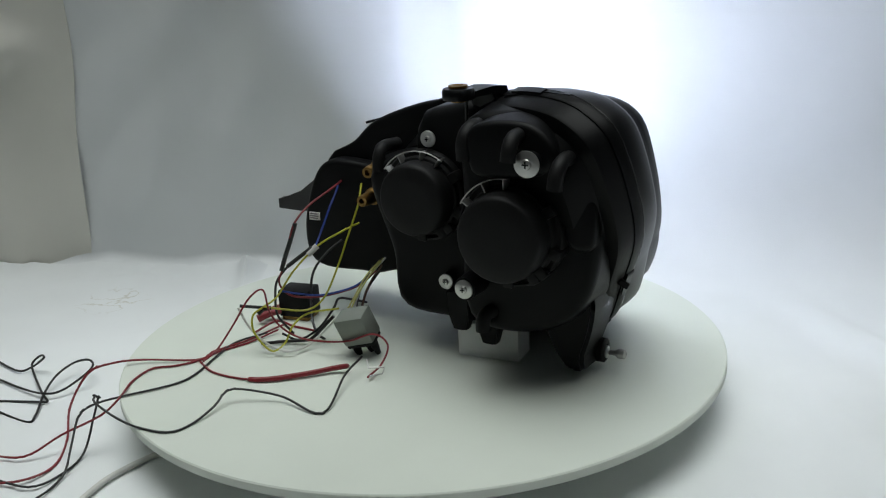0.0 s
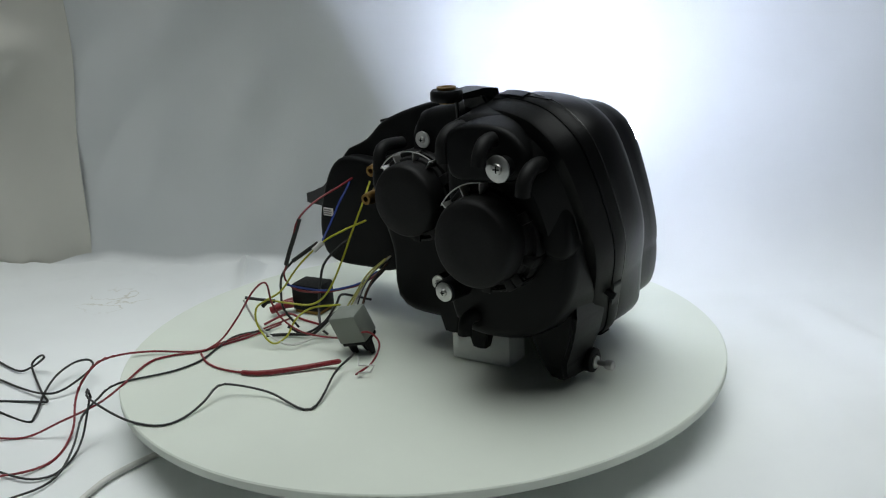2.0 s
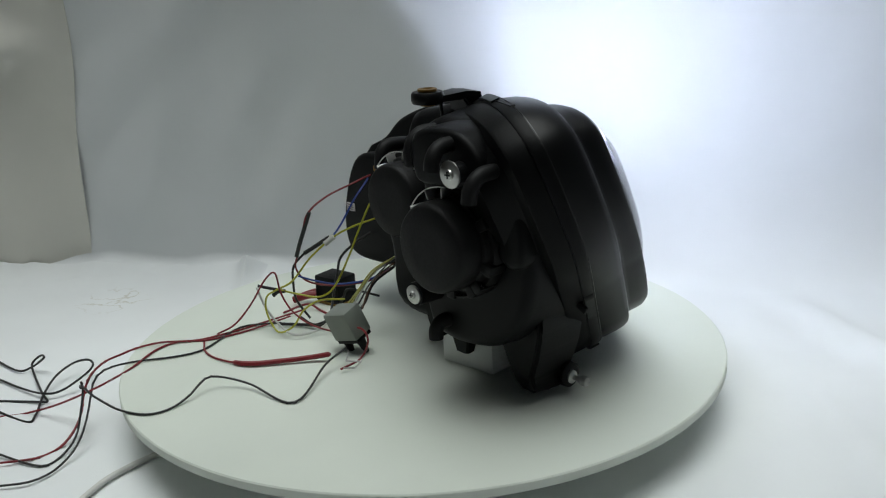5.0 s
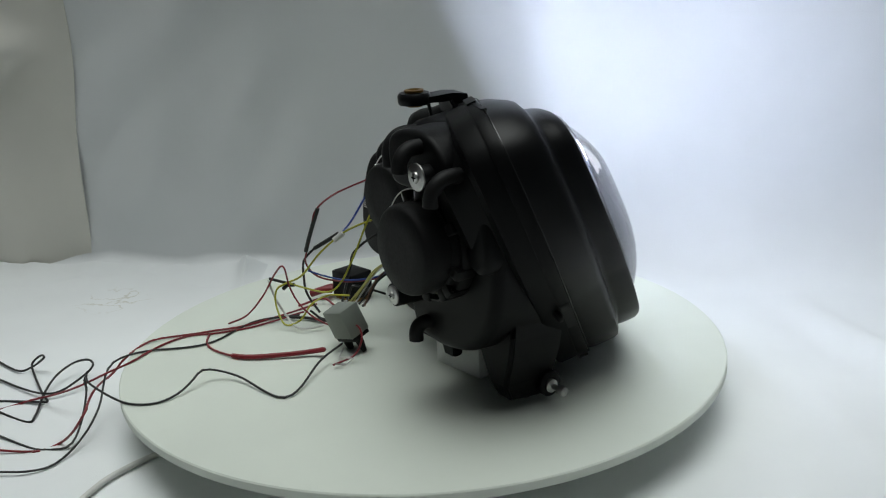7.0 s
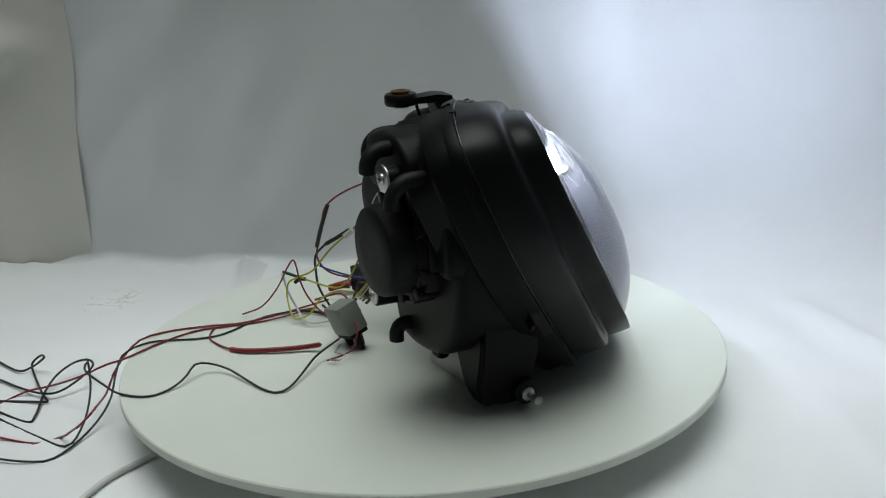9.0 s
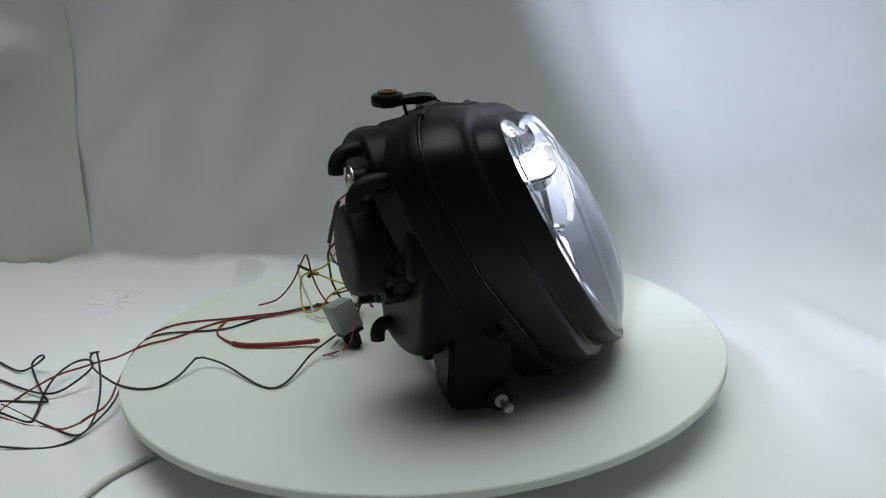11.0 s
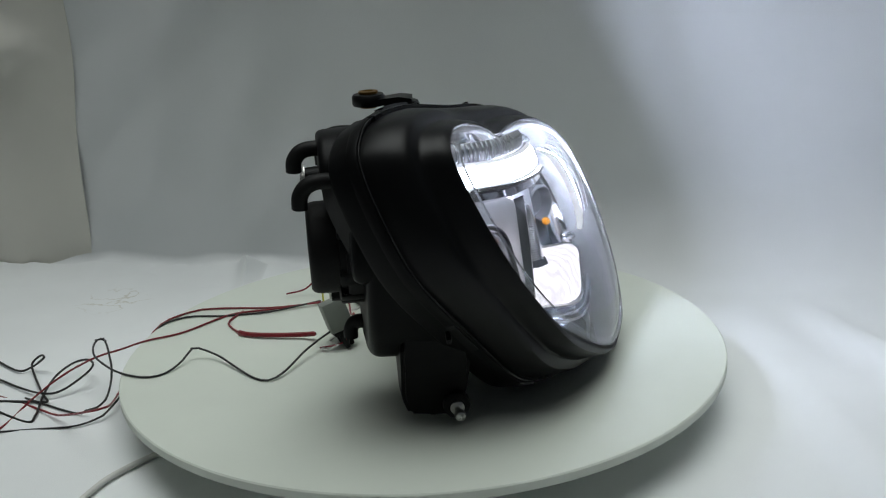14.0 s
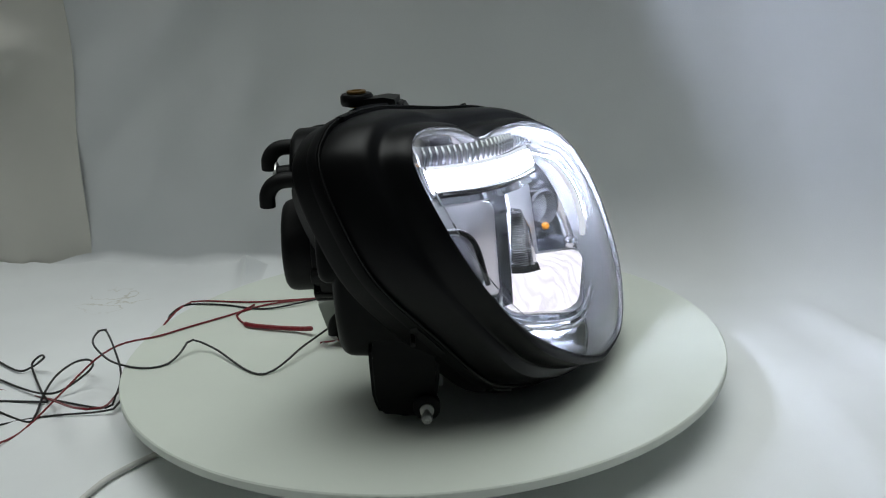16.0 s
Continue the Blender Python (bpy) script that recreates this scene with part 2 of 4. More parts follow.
def build_cloths():
    def strip(u, v, off):
        # turned-up back edge of the floor cloth along the wall
        x = -1.1 + 0.9 * u
        high = 0.003 + 0.004 * noise.noise((x * 9, 0.3, 4.4)) + 0.006 * noise.noise((x * 23, 1.3, 9.4))
        peak = 0.03 * math.exp(-((x + 0.237) / 0.014) ** 2)
        fade = np.clip((-0.20 - x) / 0.13, 0, 1)
        rise = v ** 1.8
        y = wall_y(x) - 0.16 + 0.14 * v - 0.05 * peak / 0.03 * v + 0.006 * noise.noise((x * 20, v * 3, 2.2))
        wr = 0.004 * noise.noise((x * 26, v * 4, 7.7)) + 0.002 * noise.noise((x * 60, v * 9, 1.1))
        return (x, y - off, FLOOR + (high * fade + peak) * rise + wr * fade * v + off * 0.3 - 0.004 * (1 - v) + 0.0015)
    cloth("floor_cloth", np.linspace(0, 1, 150), np.linspace(0, 1, 18), strip, FABRIC, "crumpled edge of white cloth turned up against the backdrop")

    def drape(u, v, off):
        # cream cloth hung over the far end of the backdrop
        z = FLOOR - 0.01 + 0.94 * v
        x = -0.485 + 0.05 * v - 0.7 * u + 0.012 * noise.noise((z * 7, 2.0, 0.5))
        w = min(1, u * 5)
        swell = 0.010 * noise.noise((x * 8, z * 5, 6.1)) + 0.005 * noise.noise((x * 20, z * 9, 3.3))
        lump = 0.03 * math.exp(-((x + 0.585) / 0.045) ** 2 - ((z - 0.265) / 0.025) ** 2)
        fold = noise.noise((x * 5 + z * 2.5, z * 1.0, 3.1)) * 0.014 + noise.noise((x * 15 - z * 5, z * 3.0, 8.7)) * 0.005 + 0.012 * max(0, noise.noise((x * 4 - z * 5, z * 1.5, 21.3)))
        return (x, wall_y(x) - fold * 1.2 - 0.005 - 0.010 * w + swell * w * 0.7 - lump - off, z)
    cloth("side_drape", np.linspace(0, 1, 60), np.linspace(0, 1, 80), drape, CREAM, "cream cloth drape hung over the end of the backdrop", "structure")


def build_room():
    # Unseen walls added to close the set; their pale paint bounces fill light.
    for name, lo, hi in (("wall_south", (-2.7, -2.4, -0.1), (2.7, -2.3, 2.0)), ("wall_east", (2.62, -2.3, -0.1), (2.7, 1.4, 2.0)),
                         ("wall_west", (-2.7, -2.3, -0.1), (-2.62, 1.4, 2.0)), ("wall_north", (-2.62, 1.3, -0.1), (2.62, 1.4, 2.0)),
                         ("ceiling", (-2.7, -2.4, 2.0), (2.7, 1.4, 2.08)), ("floor", (-2.7, -2.4, -0.2), (2.7, 1.4, -0.1))):
        tagged(part(name, box(bmesh.new(), lo, hi, 0), ROOM_BOUNCE), "plain painted " + ("wall" if "wall" in name else name), kind="structure")


def build_lamp():
    # Body added for the stand-in light, out of view.
    lamp = tagged(new("softbox_lamp"), "black framed overhead softbox lamp with a white diffuser", "lamp")
    lamp.matrix_world = Matrix.Translation(LAMP_AT) @ pose(0, 0, 0, 0, 0, LAMP_TURN)
    part("frame", box(bmesh.new(), (-1.03, -0.5, 0.03), (1.03, 0.5, 0.1), 0.01), RUBBER, lamp)
    part("pole", tube(bmesh.new(), [(0, 0, 0.09), (0, 0, 2.0 - LAMP_AT[2])], 0.012, sub=1), STEEL, lamp)


def build_turntable():
    t = tagged(new("turntable"), "round white display turntable on a low dark base", "turntable")
    t.location = (0, 0, FLOOR)
    bm = bmesh.new()
    R = 0.30
    lathe(bm, [(0.0005, -0.0095), (R - 0.002, -0.0095), (R, -0.008), (R, -0.0012), (R - 0.0012, 0.0), (0.2, 0), (0.1, 0), (0.0005, 0)], pose(0, 0, -FLOOR), 160)
    disc = part("disc", bm, TABLETOP, t, "white round table top")
    # Base made wide and dark to deepen the shade under the disc.
    bm = bmesh.new()
    lathe(bm, [(0.0005, 0.0), (0.21, 0.0), (0.214, 0.004), (0.21, 0.032), (0.0005, 0.034)], pose(0, 0, 0.002), 80)
    part("base", bm, BASE_SHADE, t, "low dark round base")
    lathe_b = bmesh.new()
    lathe(lathe_b, [(0.0005, 0.034), (0.06, 0.034), (0.06, 0.0405), (0.0005, 0.0405)], pose(0, 0, 0), 40)
    part("spindle", lathe_b, BASE_SHADE, t)
    return disc


# ---- headlight ----
AZ = radians(59.5)
HEAD = Matrix(((math.sin(AZ), math.cos(AZ), 0, 0), (-math.cos(AZ), math.sin(AZ), 0, 0), (0, 0, 1, 0), (0, 0, 0, 1)))
NN = np.array([0.4705, 0.8009, 0.3704])      # the way the lens faces
HH = np.array([0.8622, -0.5065, 0.0])        # along the lens plane, level
VV = np.array([-0.1876, -0.3194, 0.9289])    # up the lens plane


def lp(h, v, k):
    return h * HH + v * VV + k * NN


MID = (0.075, 0.09)
FLANGE = polar([(0.135, -0.018), (0.177, 0.036), (0.222, 0.10), (0.235, 0.154), (0.2335, 0.199), (0.216, 0.219), (0.186, 0.2295), (0.128, 0.229),
                (0.043, 0.213), (-0.035, 0.198), (-0.10, 0.165), (-0.13, 0.11), (-0.125, 0.04), (-0.095, -0.015), (-0.03, -0.052), (0.04, -0.055), (0.095, -0.04)], MID, 144)
LENSLINE = polar([(0.195, 0.165), (0.191, 0.186), (0.174, 0.197), (0.147, 0.197), (0.119, 0.191), (0.091, 0.176), (0.056, 0.177), (0.012, 0.172), (-0.022, 0.157),
                  (-0.048, 0.13), (-0.063, 0.083), (-0.061, 0.034), (-0.046, -0.005), (-0.012, -0.037), (0.035, -0.044), (0.068, -0.034),
                  (0.106, -0.01), (0.143, 0.022), (0.171, 0.064), (0.187, 0.113)], MID, 144)
LENSLINE = (LENSLINE - np.array(MID)) * (1.2058, 1.0324) + np.array(MID) + (-0.0255, -0.0053)


def sweep(h, v):
    """How far the lens edge bends back from its plane as it wraps round the wing."""
    a, b = (h - 0.075) / 0.12, (v - 0.08) / 0.12
    return -0.0152 + 0.0109 * a - 0.0051 * b + 0.0052 * a * a + 0.0055 * b * b - 0.0063 * a * b


def ring(u, k, grow=0.0, low=None):
    """An outline between the flange (u = 0) and the lens (u = 1) at depth k; low is u along the lower outer corner."""
    u = np.full(len(FLANGE), float(u))
    if low is not None:
        w = np.clip((0.05 - LENSLINE[:, 1]) / 0.05, 0, 1) * np.clip((LENSLINE[:, 0] + 0.01) / 0.07, 0, 1)
        u = u * (1 - w) + low * w
    o = FLANGE * (1 - u)[:, None] + LENSLINE * u[:, None]
    c = np.array(MID)
    d = o - c
    o = o + d / np.linalg.norm(d, axis=1)[:, None] * grow
    return [lp(h, v, k + sweep(h, v) * b ** 1.2) for (h, v), b in zip(o, u)]




def bowl_depth(h, v):
    return 0.13 + 0.25 * (h - 0.075) + 0.1 * (v - 0.09)


def rounded(ctrl, y0, y1, taper=0.004, shift=(0, 0), r=0.012, n=64):
    """Rings of a pocket whose outline ctrl stands in x, z, from its rounded back y0 forward to y1, kept clear of the reflector bowl."""
    c = np.mean(np.array(ctrl, float), axis=0)
    o = polar(ctrl, c, n)
    d = (o - c) / np.linalg.norm(o - c, axis=1)[:, None]
    rings = []
    for a in np.linspace(math.pi / 2, 0, 6):
        inset, step = r * (1 - math.cos(a)), r * (1 - math.sin(a))
        rings.append([(p[0], y0 + step, p[1]) for p in o - d * inset])
    front = []
    for p in o + d * taper + np.array(shift):
        x, z = p
        k0 = 0.4705 * x + 0.3704 * z - bowl_depth(0.8622 * x, -0.1876 * x + 0.9289 * z)
        front.append((x, max(y0 + r + 0.003, min(y1, (-0.009 - k0) / 0.9595)), z))
    rings.append(front)
    return rings


def washer(head, at, r, way=(0, -1, 0)):
    m = axis(at, way)
    bm = lathe(bmesh.new(), [(0.0003, 0), (r, 0), (r, 0.0012), (r * 0.94, 0.0016), (0.0003, 0.0016)], m, 32)
    w = part("washer", bm, STEEL, head, "round zinc washer")
    q = r * 0.42
    bm = lathe(bmesh.new(), [(0.0003, 0.001), (q, 0.001), (q, 0.002), (q * 0.85, 0.0032), (q * 0.4, 0.0038), (0.0003, 0.0038)], m, 24)
    screw = part("screw", bm, STEEL, w)
    bm = bmesh.new()
    for a, b in ((q * 0.6, q * 0.13), (q * 0.13, q * 0.6)):
        box(bm, (-a, -b, 0.003), (a, b, 0.00405), 0, m)
    part("cross_slot", bm, RUBBER, w, "dark cross slot")


def elbow(head, pts, r):
    bm = tube(bmesh.new(), pts, r, 16, 8)
    part("vent_elbow", bm, RUBBER, head, "black rubber vent elbow")


def ribbon(pts, widths, thick, up=None, way=None):
    """A bar along pts; widths run up the lens plane, the thickness along the way the lens faces."""
    up = VV if up is None else np.array(up)
    way = NN if way is None else np.array(way)
    c = spline(pts, 10)
    w = np.interp(np.linspace(0, 1, len(c)), np.linspace(0, 1, len(widths)), widths)
    rings = []
    for p, q in zip(c, w):
        prof = [(-0.5, 0.0), (-0.5, 0.6), (-0.4, 1.0), (0.4, 1.0), (0.5, 0.6), (0.5, 0.0)]
        rings.append([p + up * (a * q) + way * (b * thick) for a, b in prof])
    return loft(bmesh.new(), rings)


def plate(name, corners, thick, material, parent, label="", r=0.15, bulge=0.0):
    """A slab with rounded corners between four corners (top, top, bottom, bottom), facing outward, its face swelling by bulge."""
    tl, tr, br, bl = (np.array(c, float) for c in corners)
    face = np.cross(tr - tl, bl - tl)
    face = face / np.linalg.norm(face)
    face = face if face @ (HH * 0.86 + NN * 0.5) > 0 else -face
    uv = []
    for cu, cv, a0 in ((1 - r, 1 - r, 0), (r, 1 - r, 90), (r, r, 180), (1 - r, r, 270)):
        for a in np.linspace(a0, a0 + 90, 7):
            uv.append((cu + r * math.cos(radians(a)), cv + r * math.sin(radians(a))))
    uv = np.array(uv)

    def at(scale, lift):
        p = (uv - 0.5) * scale + 0.5
        u, v = p[:, :1], p[:, 1:]
        return (tl * (1 - u) + tr * u) * (1 - v) + (bl * (1 - u) + br * u) * v + face * lift
    rings = [at(1.0, -thick), at(1.0, -0.0008), at(0.985, 0.0)] + [at(k, bulge * (1 - k * k)) for k in (0.93, 0.8, 0.6, 0.4, 0.2)]
    return part(name, loft(bmesh.new(), rings), material, parent, label)


def build_headlight():
    head = tagged(new("headlight"), "black car headlight with clear domed lens and lit white running lights", "headlight")
    head.matrix_world = HEAD
    # bulk behind the flange, and the stepped pockets of the back
    bm = bmesh.new()
    loft(bm, [ring(0.1, 0.082, -0.05), ring(0.05, 0.09, -0.026), ring(0.0, 0.112, -0.015), ring(0.0, 0.1145, -0.006), ring(0.0, 0.116, -0.0025), ring(0.0, 0.119, -0.0012), ring(0, 0.136, -0.0012)], True, False)
    part("housing", bm, BLACK, head, "matt black moulded back housing")
    bm = loft(bmesh.new(), rounded([(0.085, 0.225), (0.092, 0.244), (0.115, 0.252), (0.167, 0.252), (0.196, 0.238), (0.21, 0.198), (0.216, 0.156), (0.204, 0.095), (0.17, 0.06), (0.11, 0.052), (0.084, 0.075), (0.085, 0.17)], -0.066, 0.03, 0.006, r=0.011))
    part("outer_pocket", bm, BLACK, head)
    bm = loft(bmesh.new(), rounded([(0.108, 0.24), (0.13, 0.25), (0.165, 0.249), (0.186, 0.232), (0.186, 0.215), (0.165, 0.204), (0.12, 0.202), (0.108, 0.212)], -0.094, -0.02, 0.003, r=0.006))
    part("upper_boss", bm, BLACK, head)
    bm = loft(bmesh.new(), rounded([(0.186, 0.226), (0.203, 0.229), (0.211, 0.21), (0.215, 0.165), (0.211, 0.142), (0.196, 0.138), (0.186, 0.15), (0.183, 0.19)], -0.076, -0.02, 0.004, r=0.008))
    part("side_boss", bm, BLACK, head)
    bm = loft(bmesh.new(), rounded([(-0.041, 0.165), (-0.03, 0.19), (0.012, 0.203), (0.02, 0.236), (0.045, 0.246), (0.09, 0.245), (0.1, 0.15), (0.105, 0.05), (0.095, 0.037), (0.05, 0.037), (-0.011, 0.045), (-0.02, 0.10)], -0.02, 0.06, 0.004, (0, -0.004)))
    part("middle_pocket", bm, BLACK, head)
    bm = loft(bmesh.new(), rounded([(-0.128, 0.171), (-0.07, 0.173), (-0.02, 0.162), (-0.02, 0.08), (-0.06, 0.057), (-0.09, 0.055), (-0.14, 0.056), (-0.158, 0.075), (-0.155, 0.12)], 0.03, 0.14, 0.0, r=0.006))
    part("inner_pocket", bm, BLACK, head)
    bm = loft(bmesh.new(), rounded([(-0.135, 0.168), (-0.1, 0.192), (-0.074, 0.214), (-0.032, 0.231), (0.007, 0.240), (0.03, 0.235), (0.03, 0.12), (-0.12, 0.10)], 0.047, 0.10, -0.004, (0.0, -0.02), r=0.006))
    part("inner_wing", bm, BLACK, head)
    bm = bmesh.new()
    box(bm, (-0.01, -0.006, 0.0), (0.105, 0.05, 0.012), 0.004, pose(-0.035, 0.005, 0.176, 0, -12, 0))
    part("rib", bm, BLACK, head)
    # side lug
    bm = bmesh.new()
    loft(bm, [[(-0.15, 0.05, 0.150), (-0.15, 0.05, 0.112), (-0.15, 0.09, 0.112), (-0.15, 0.09, 0.146)],
              [(-0.20, 0.085, 0.122), (-0.20, 0.085, 0.098), (-0.20, 0.11, 0.098), (-0.20, 0.11, 0.12)],
              [(-0.25, 0.112, 0.102), (-0.25, 0.112, 0.09), (-0.25, 0.125, 0.09), (-0.25, 0.125, 0.102)],
              [(-0.258, 0.117, 0.100), (-0.258, 0.117, 0.089), (-0.258, 0.128, 0.089), (-0.258, 0.128, 0.100)]])
    part("side_lug", bm, BLACK, head)
    # flange with its clips
    bm = bmesh.new()
    loft(bm, [ring(0, 0.134, -0.012), ring(0, 0.134, 0.0), ring(0, 0.136, 0.0006), ring(0, 0.142, 0.0006), ring(0, 0.144, 0.0), ring(0.02, 0.144, -0.008)], False, False)
    part("flange", bm, BLACK, head, "black joining flange")
    bead = ring(0.0, 0.1455, -0.001)
    part("seam_bead", tube(bmesh.new(), [*bead, bead[0]], 0.0005, 6, 1), GLOSSY, head, "glossy sealant bead along the seam")
    for i0, i1 in ((96, 103), (58, 66), (40, 46), (20, 26)):
        pts = [np.array(p) for p in ring(0, 0.139, 0.0014)[i0:i1]]
        bm = loft(bmesh.new(), [[p + NN * a + VV * b for a, b in ((-0.004, -0.001), (0.004, -0.001), (0.004, 0.001), (-0.004, 0.001))] for p in pts])
        part("clip", bm, SATIN, head)
    bm = bmesh.new()
    prof = [(0.02, 0.02, 0.143, -0.004), (0.05, 0.03, 0.145, -0.003), (0.12, 0.05, 0.152, -0.001), (0.25, 0.08, 0.164, 0), (0.36, 0.10, 0.172, 0), (0.42, 0.13, 0.176, -0.0005),
            (0.50, 0.25, 0.1785, -0.0015), (0.60, 0.42, 0.180, -0.002), (0.66, 0.48, 0.182, -0.0015), (0.72, 0.50, 0.1845, -0.0005), (0.82, 0.53, 0.193, 0.001), (0.93, 0.58, 0.2005, 0.002),
            (0.99, 0.63, 0.2035, 0.002), (1, 0.72, 0.2045, 0.0015), (1, 0.9, 0.2045, 0.0008), (1, 1, 0.2035, 0), (1, 1, 0.203, -0.001), (1, 1, 0.195, -0.003)]
    loft(bm, [ring(u, k, g, low) for u, low, k, g in prof], False, False)
    part("front_frame", bm, SATIN, head, "satin black front frame round the lens")
    # lens
    bm = bmesh.new()
    rings = []
    centre = LENSLINE.mean(axis=0)
    edge_k = np.array([0.2025 + sweep(h, v) for h, v in LENSLINE])
    smooth_line = polar([(0.19, 0.15), (0.165, 0.19), (0.06, 0.19), (-0.05, 0.165), (-0.112, 0.10), (-0.11, 0.02), (-0.06, -0.045), (0.03, -0.05), (0.13, 0.015)], MID, 144)
    for rho in (1.0, 0.985, 0.96, 0.92, 0.87, 0.81, 0.74, 0.66, 0.57, 0.47, 0.36, 0.24, 0.12):
        blend = min(1, (1 - rho) * 3)
        o = (LENSLINE * (1 - blend) + smooth_line * blend - centre) * rho + centre
        rise = 0.0357 + 0.0102 * (o[:, 0] - 0.075) / 0.12 - 0.0073 * (o[:, 1] - 0.08) / 0.12
        k = edge_k * rho + edge_k.mean() * (1 - rho) + rise * (1 - rho ** 2.73)
        rings.append([lp(h, v, d) for (h, v), d in zip(o, k)])
    loft(bm, rings, False, True)
    lens = part("lens", bm, LENS, head, "clear domed plastic lens")
    bm = bmesh.new()
    loft(bm, [ring(1, 0.198, -0.0015), ring(1, 0.2045, -0.0008), ring(1, 0.208, -0.004), ring(1, 0.2085, -0.009), ring(1, 0.206, -0.011)], False, False)
    part("lens_rim", bm, LENS_RIM, lens, "frosted lens rim")
    # reflector bowl
    bm = bmesh.new()
    rings = []
    for s, g in ((0.0, -0.005), (0.15, -0.008), (0.4, -0.011), (0.7, -0.016), (0.9, -0.024), (1.0, -0.04)):
        o = LENSLINE - np.array(MID)
        far = np.clip((0.03 - LENSLINE[:, 0]) / 0.1, 0, 1)
        o = LENSLINE + o / np.linalg.norm(o, axis=1)[:, None] * (g - 0.020 * far)[:, None]
        rings.append([lp(h, v, (0.197 - 0.020 * w + sweep(h, v)) * (1 - s) + (bowl_depth(h, v) - 0.006) * s) for (h, v), w in zip(o, far)])
    loft(bm, rings, False, True)
    # Opaque grey ledge in place of the hazy view through the lens edge.
    ledge = []
    for g, drop, t in ((-0.0035, 0.0, 0.0), (-0.0045, 0.002, 0.35), (-0.0055, 0.004, 1.0)):
        far = np.clip((0.03 - LENSLINE[:, 0]) / 0.1, 0, 1)
        o = LENSLINE - np.array(MID)
        o = LENSLINE + o / np.linalg.norm(o, axis=1)[:, None] * (g - 0.020 * far * t)[:, None]
        ledge.append([lp(h, v, 0.2005 - drop - 0.0195 * w * t + sweep(h, v)) for (h, v), w in zip(o, far)])
    part("haze_skirt", loft(bmesh.new(), ledge, False, False), HAZE_GREY, head, "grey plastic skirt inside the lens edge")
    part("reflector_bowl", bm, CHROME, head, "chrome reflector bowl")
    # running lights, and the glowing pieces that stand for their halo and reflections
    line = [np.array(p) for p in ((0.202, 0.015, 0.2155), (0.17, 0.050, 0.210), (0.12, 0.081, 0.204), (0.07, 0.100, 0.1985), (0.038, 0.108, 0.194))]
    part("light_bar", ribbon(line, (0.018, 0.018, 0.017, 0.015), 0.004), LED, head, "glowing white running light bar")
    # Weakly glowing strips put the bar's soft halo into the shape.
    for way in (0.0102, -0.0102):
        part("bar_halo", ribbon([p + VV * way for p in line], (0.0035, 0.0035), 0.003), EDGE_GLOW, head, "softly lit edge of the light bar")
    part("bar_bezel", ribbon([p - VV * 0.0125 for p in line[:-1]], (0.003, 0.003), 0.009), SATIN, head, "dark lip under the light bar")
    part("bar_reflector", ribbon([p - VV * 0.0175 - NN * 0.004 for p in line[:-1]], (0.007, 0.007), 0.006), CHROME, head, "chrome lip below the bar")
    arc = [np.array(p) for p in ((0.060, 0.105, 0.199), (0.033, 0.123, 0.187), (0.017, 0.136, 0.171), (0.007, 0.148, 0.150), (0.008, 0.154, 0.131), (0.012, 0.156, 0.116), (0.011, 0.156, 0.106))]
    arc = [p + NN * 0.006 for p in arc]
    out = np.array((-0.42, 0.8, 0.42))
    side = (0.88, 0.47, 0.0)
    # The guide and its mirror image in the bowl, built as one glowing bar.
    part("light_arc", ribbon(arc, (0.011, 0.011, 0.009, 0.006), 0.003, side, out), EDGE_GLOW, head, "glowing white curved light guide")
    # Extra emitter, turned away from view, added to throw light on the backdrop.
    part("backdrop_emitter", ribbon([p + out * 0.0031 for p in arc[:-1]], (0.008, 0.008, 0.007, 0.005), 0.0006, side, out), BACKDROP_GLOW, head, "bright face of the curved light guide")
    # Highlights beside the guide, built as thin glowing lines.
    for step, thick in ((0.007, 0.0006), (0.011, 0.0005), (0.016, 0.0004)):
        part("highlight_line", tube(bmesh.new(), [p + out * step * 0.6 + np.array((-step * 0.5, step * 0.3, step * 0.35)) for p in arc[:-1]], thick, 6, 8), EDGE_GLOW, head, "thin bright ridge beside the light guide")
    # A chrome reflector made to emit; its reflected light is put into the material.
    plate("light_panel", [(0.077, 0.087, 0.110), (-0.007, 0.166, 0.089), (0.061, 0.151, 0.051), (0.125, 0.080, 0.076)], 0.006, PANEL_GLOW, head, "glowing white light panel with rippled reflections", 0.22, 0.006)
    plate("panel_frame", [(0.070, 0.085, 0.111), (-0.022, 0.170, 0.086), (0.048, 0.157, 0.041), (0.123, 0.077, 0.071)], 0.004, SATINCHROME, head, "chrome frame of the light panel", 0.22, -0.004)
    for low in (0.010, 0.016):
        part("lower_ridge", tube(bmesh.new(), [np.array(p) - VV * (low - 0.006) for p in [(0.136, 0.079, 0.077), (0.119, 0.100, 0.065), (0.095, 0.123, 0.055), (0.065, 0.147, 0.048), (0.035, 0.161, 0.052), (0.010, 0.169, 0.062)]], 0.0016, 8, 8), CHROME, head, "fine chrome ridge under the panel")
    # ribbed strip over the bar
    base = [p + VV * 0.0205 - NN * 0.002 for p in line[:-1]]
    strip = part("ribbed_strip", ribbon(base, (0.018, 0.015), 0.001), SATINCHROME, head, "ribbed chrome strip")
    c = spline(base, 7)
    for p in c[1:-1]:
        bm = tube(bmesh.new(), [p - VV * 0.007 + HH * 0.005 + NN * 0.0012, p + HH * 0.001 + NN * 0.0026, p + VV * 0.007 - HH * 0.002 + NN * 0.0012], 0.0015, 6, 4)
        part("rib", bm, CHROME, strip)
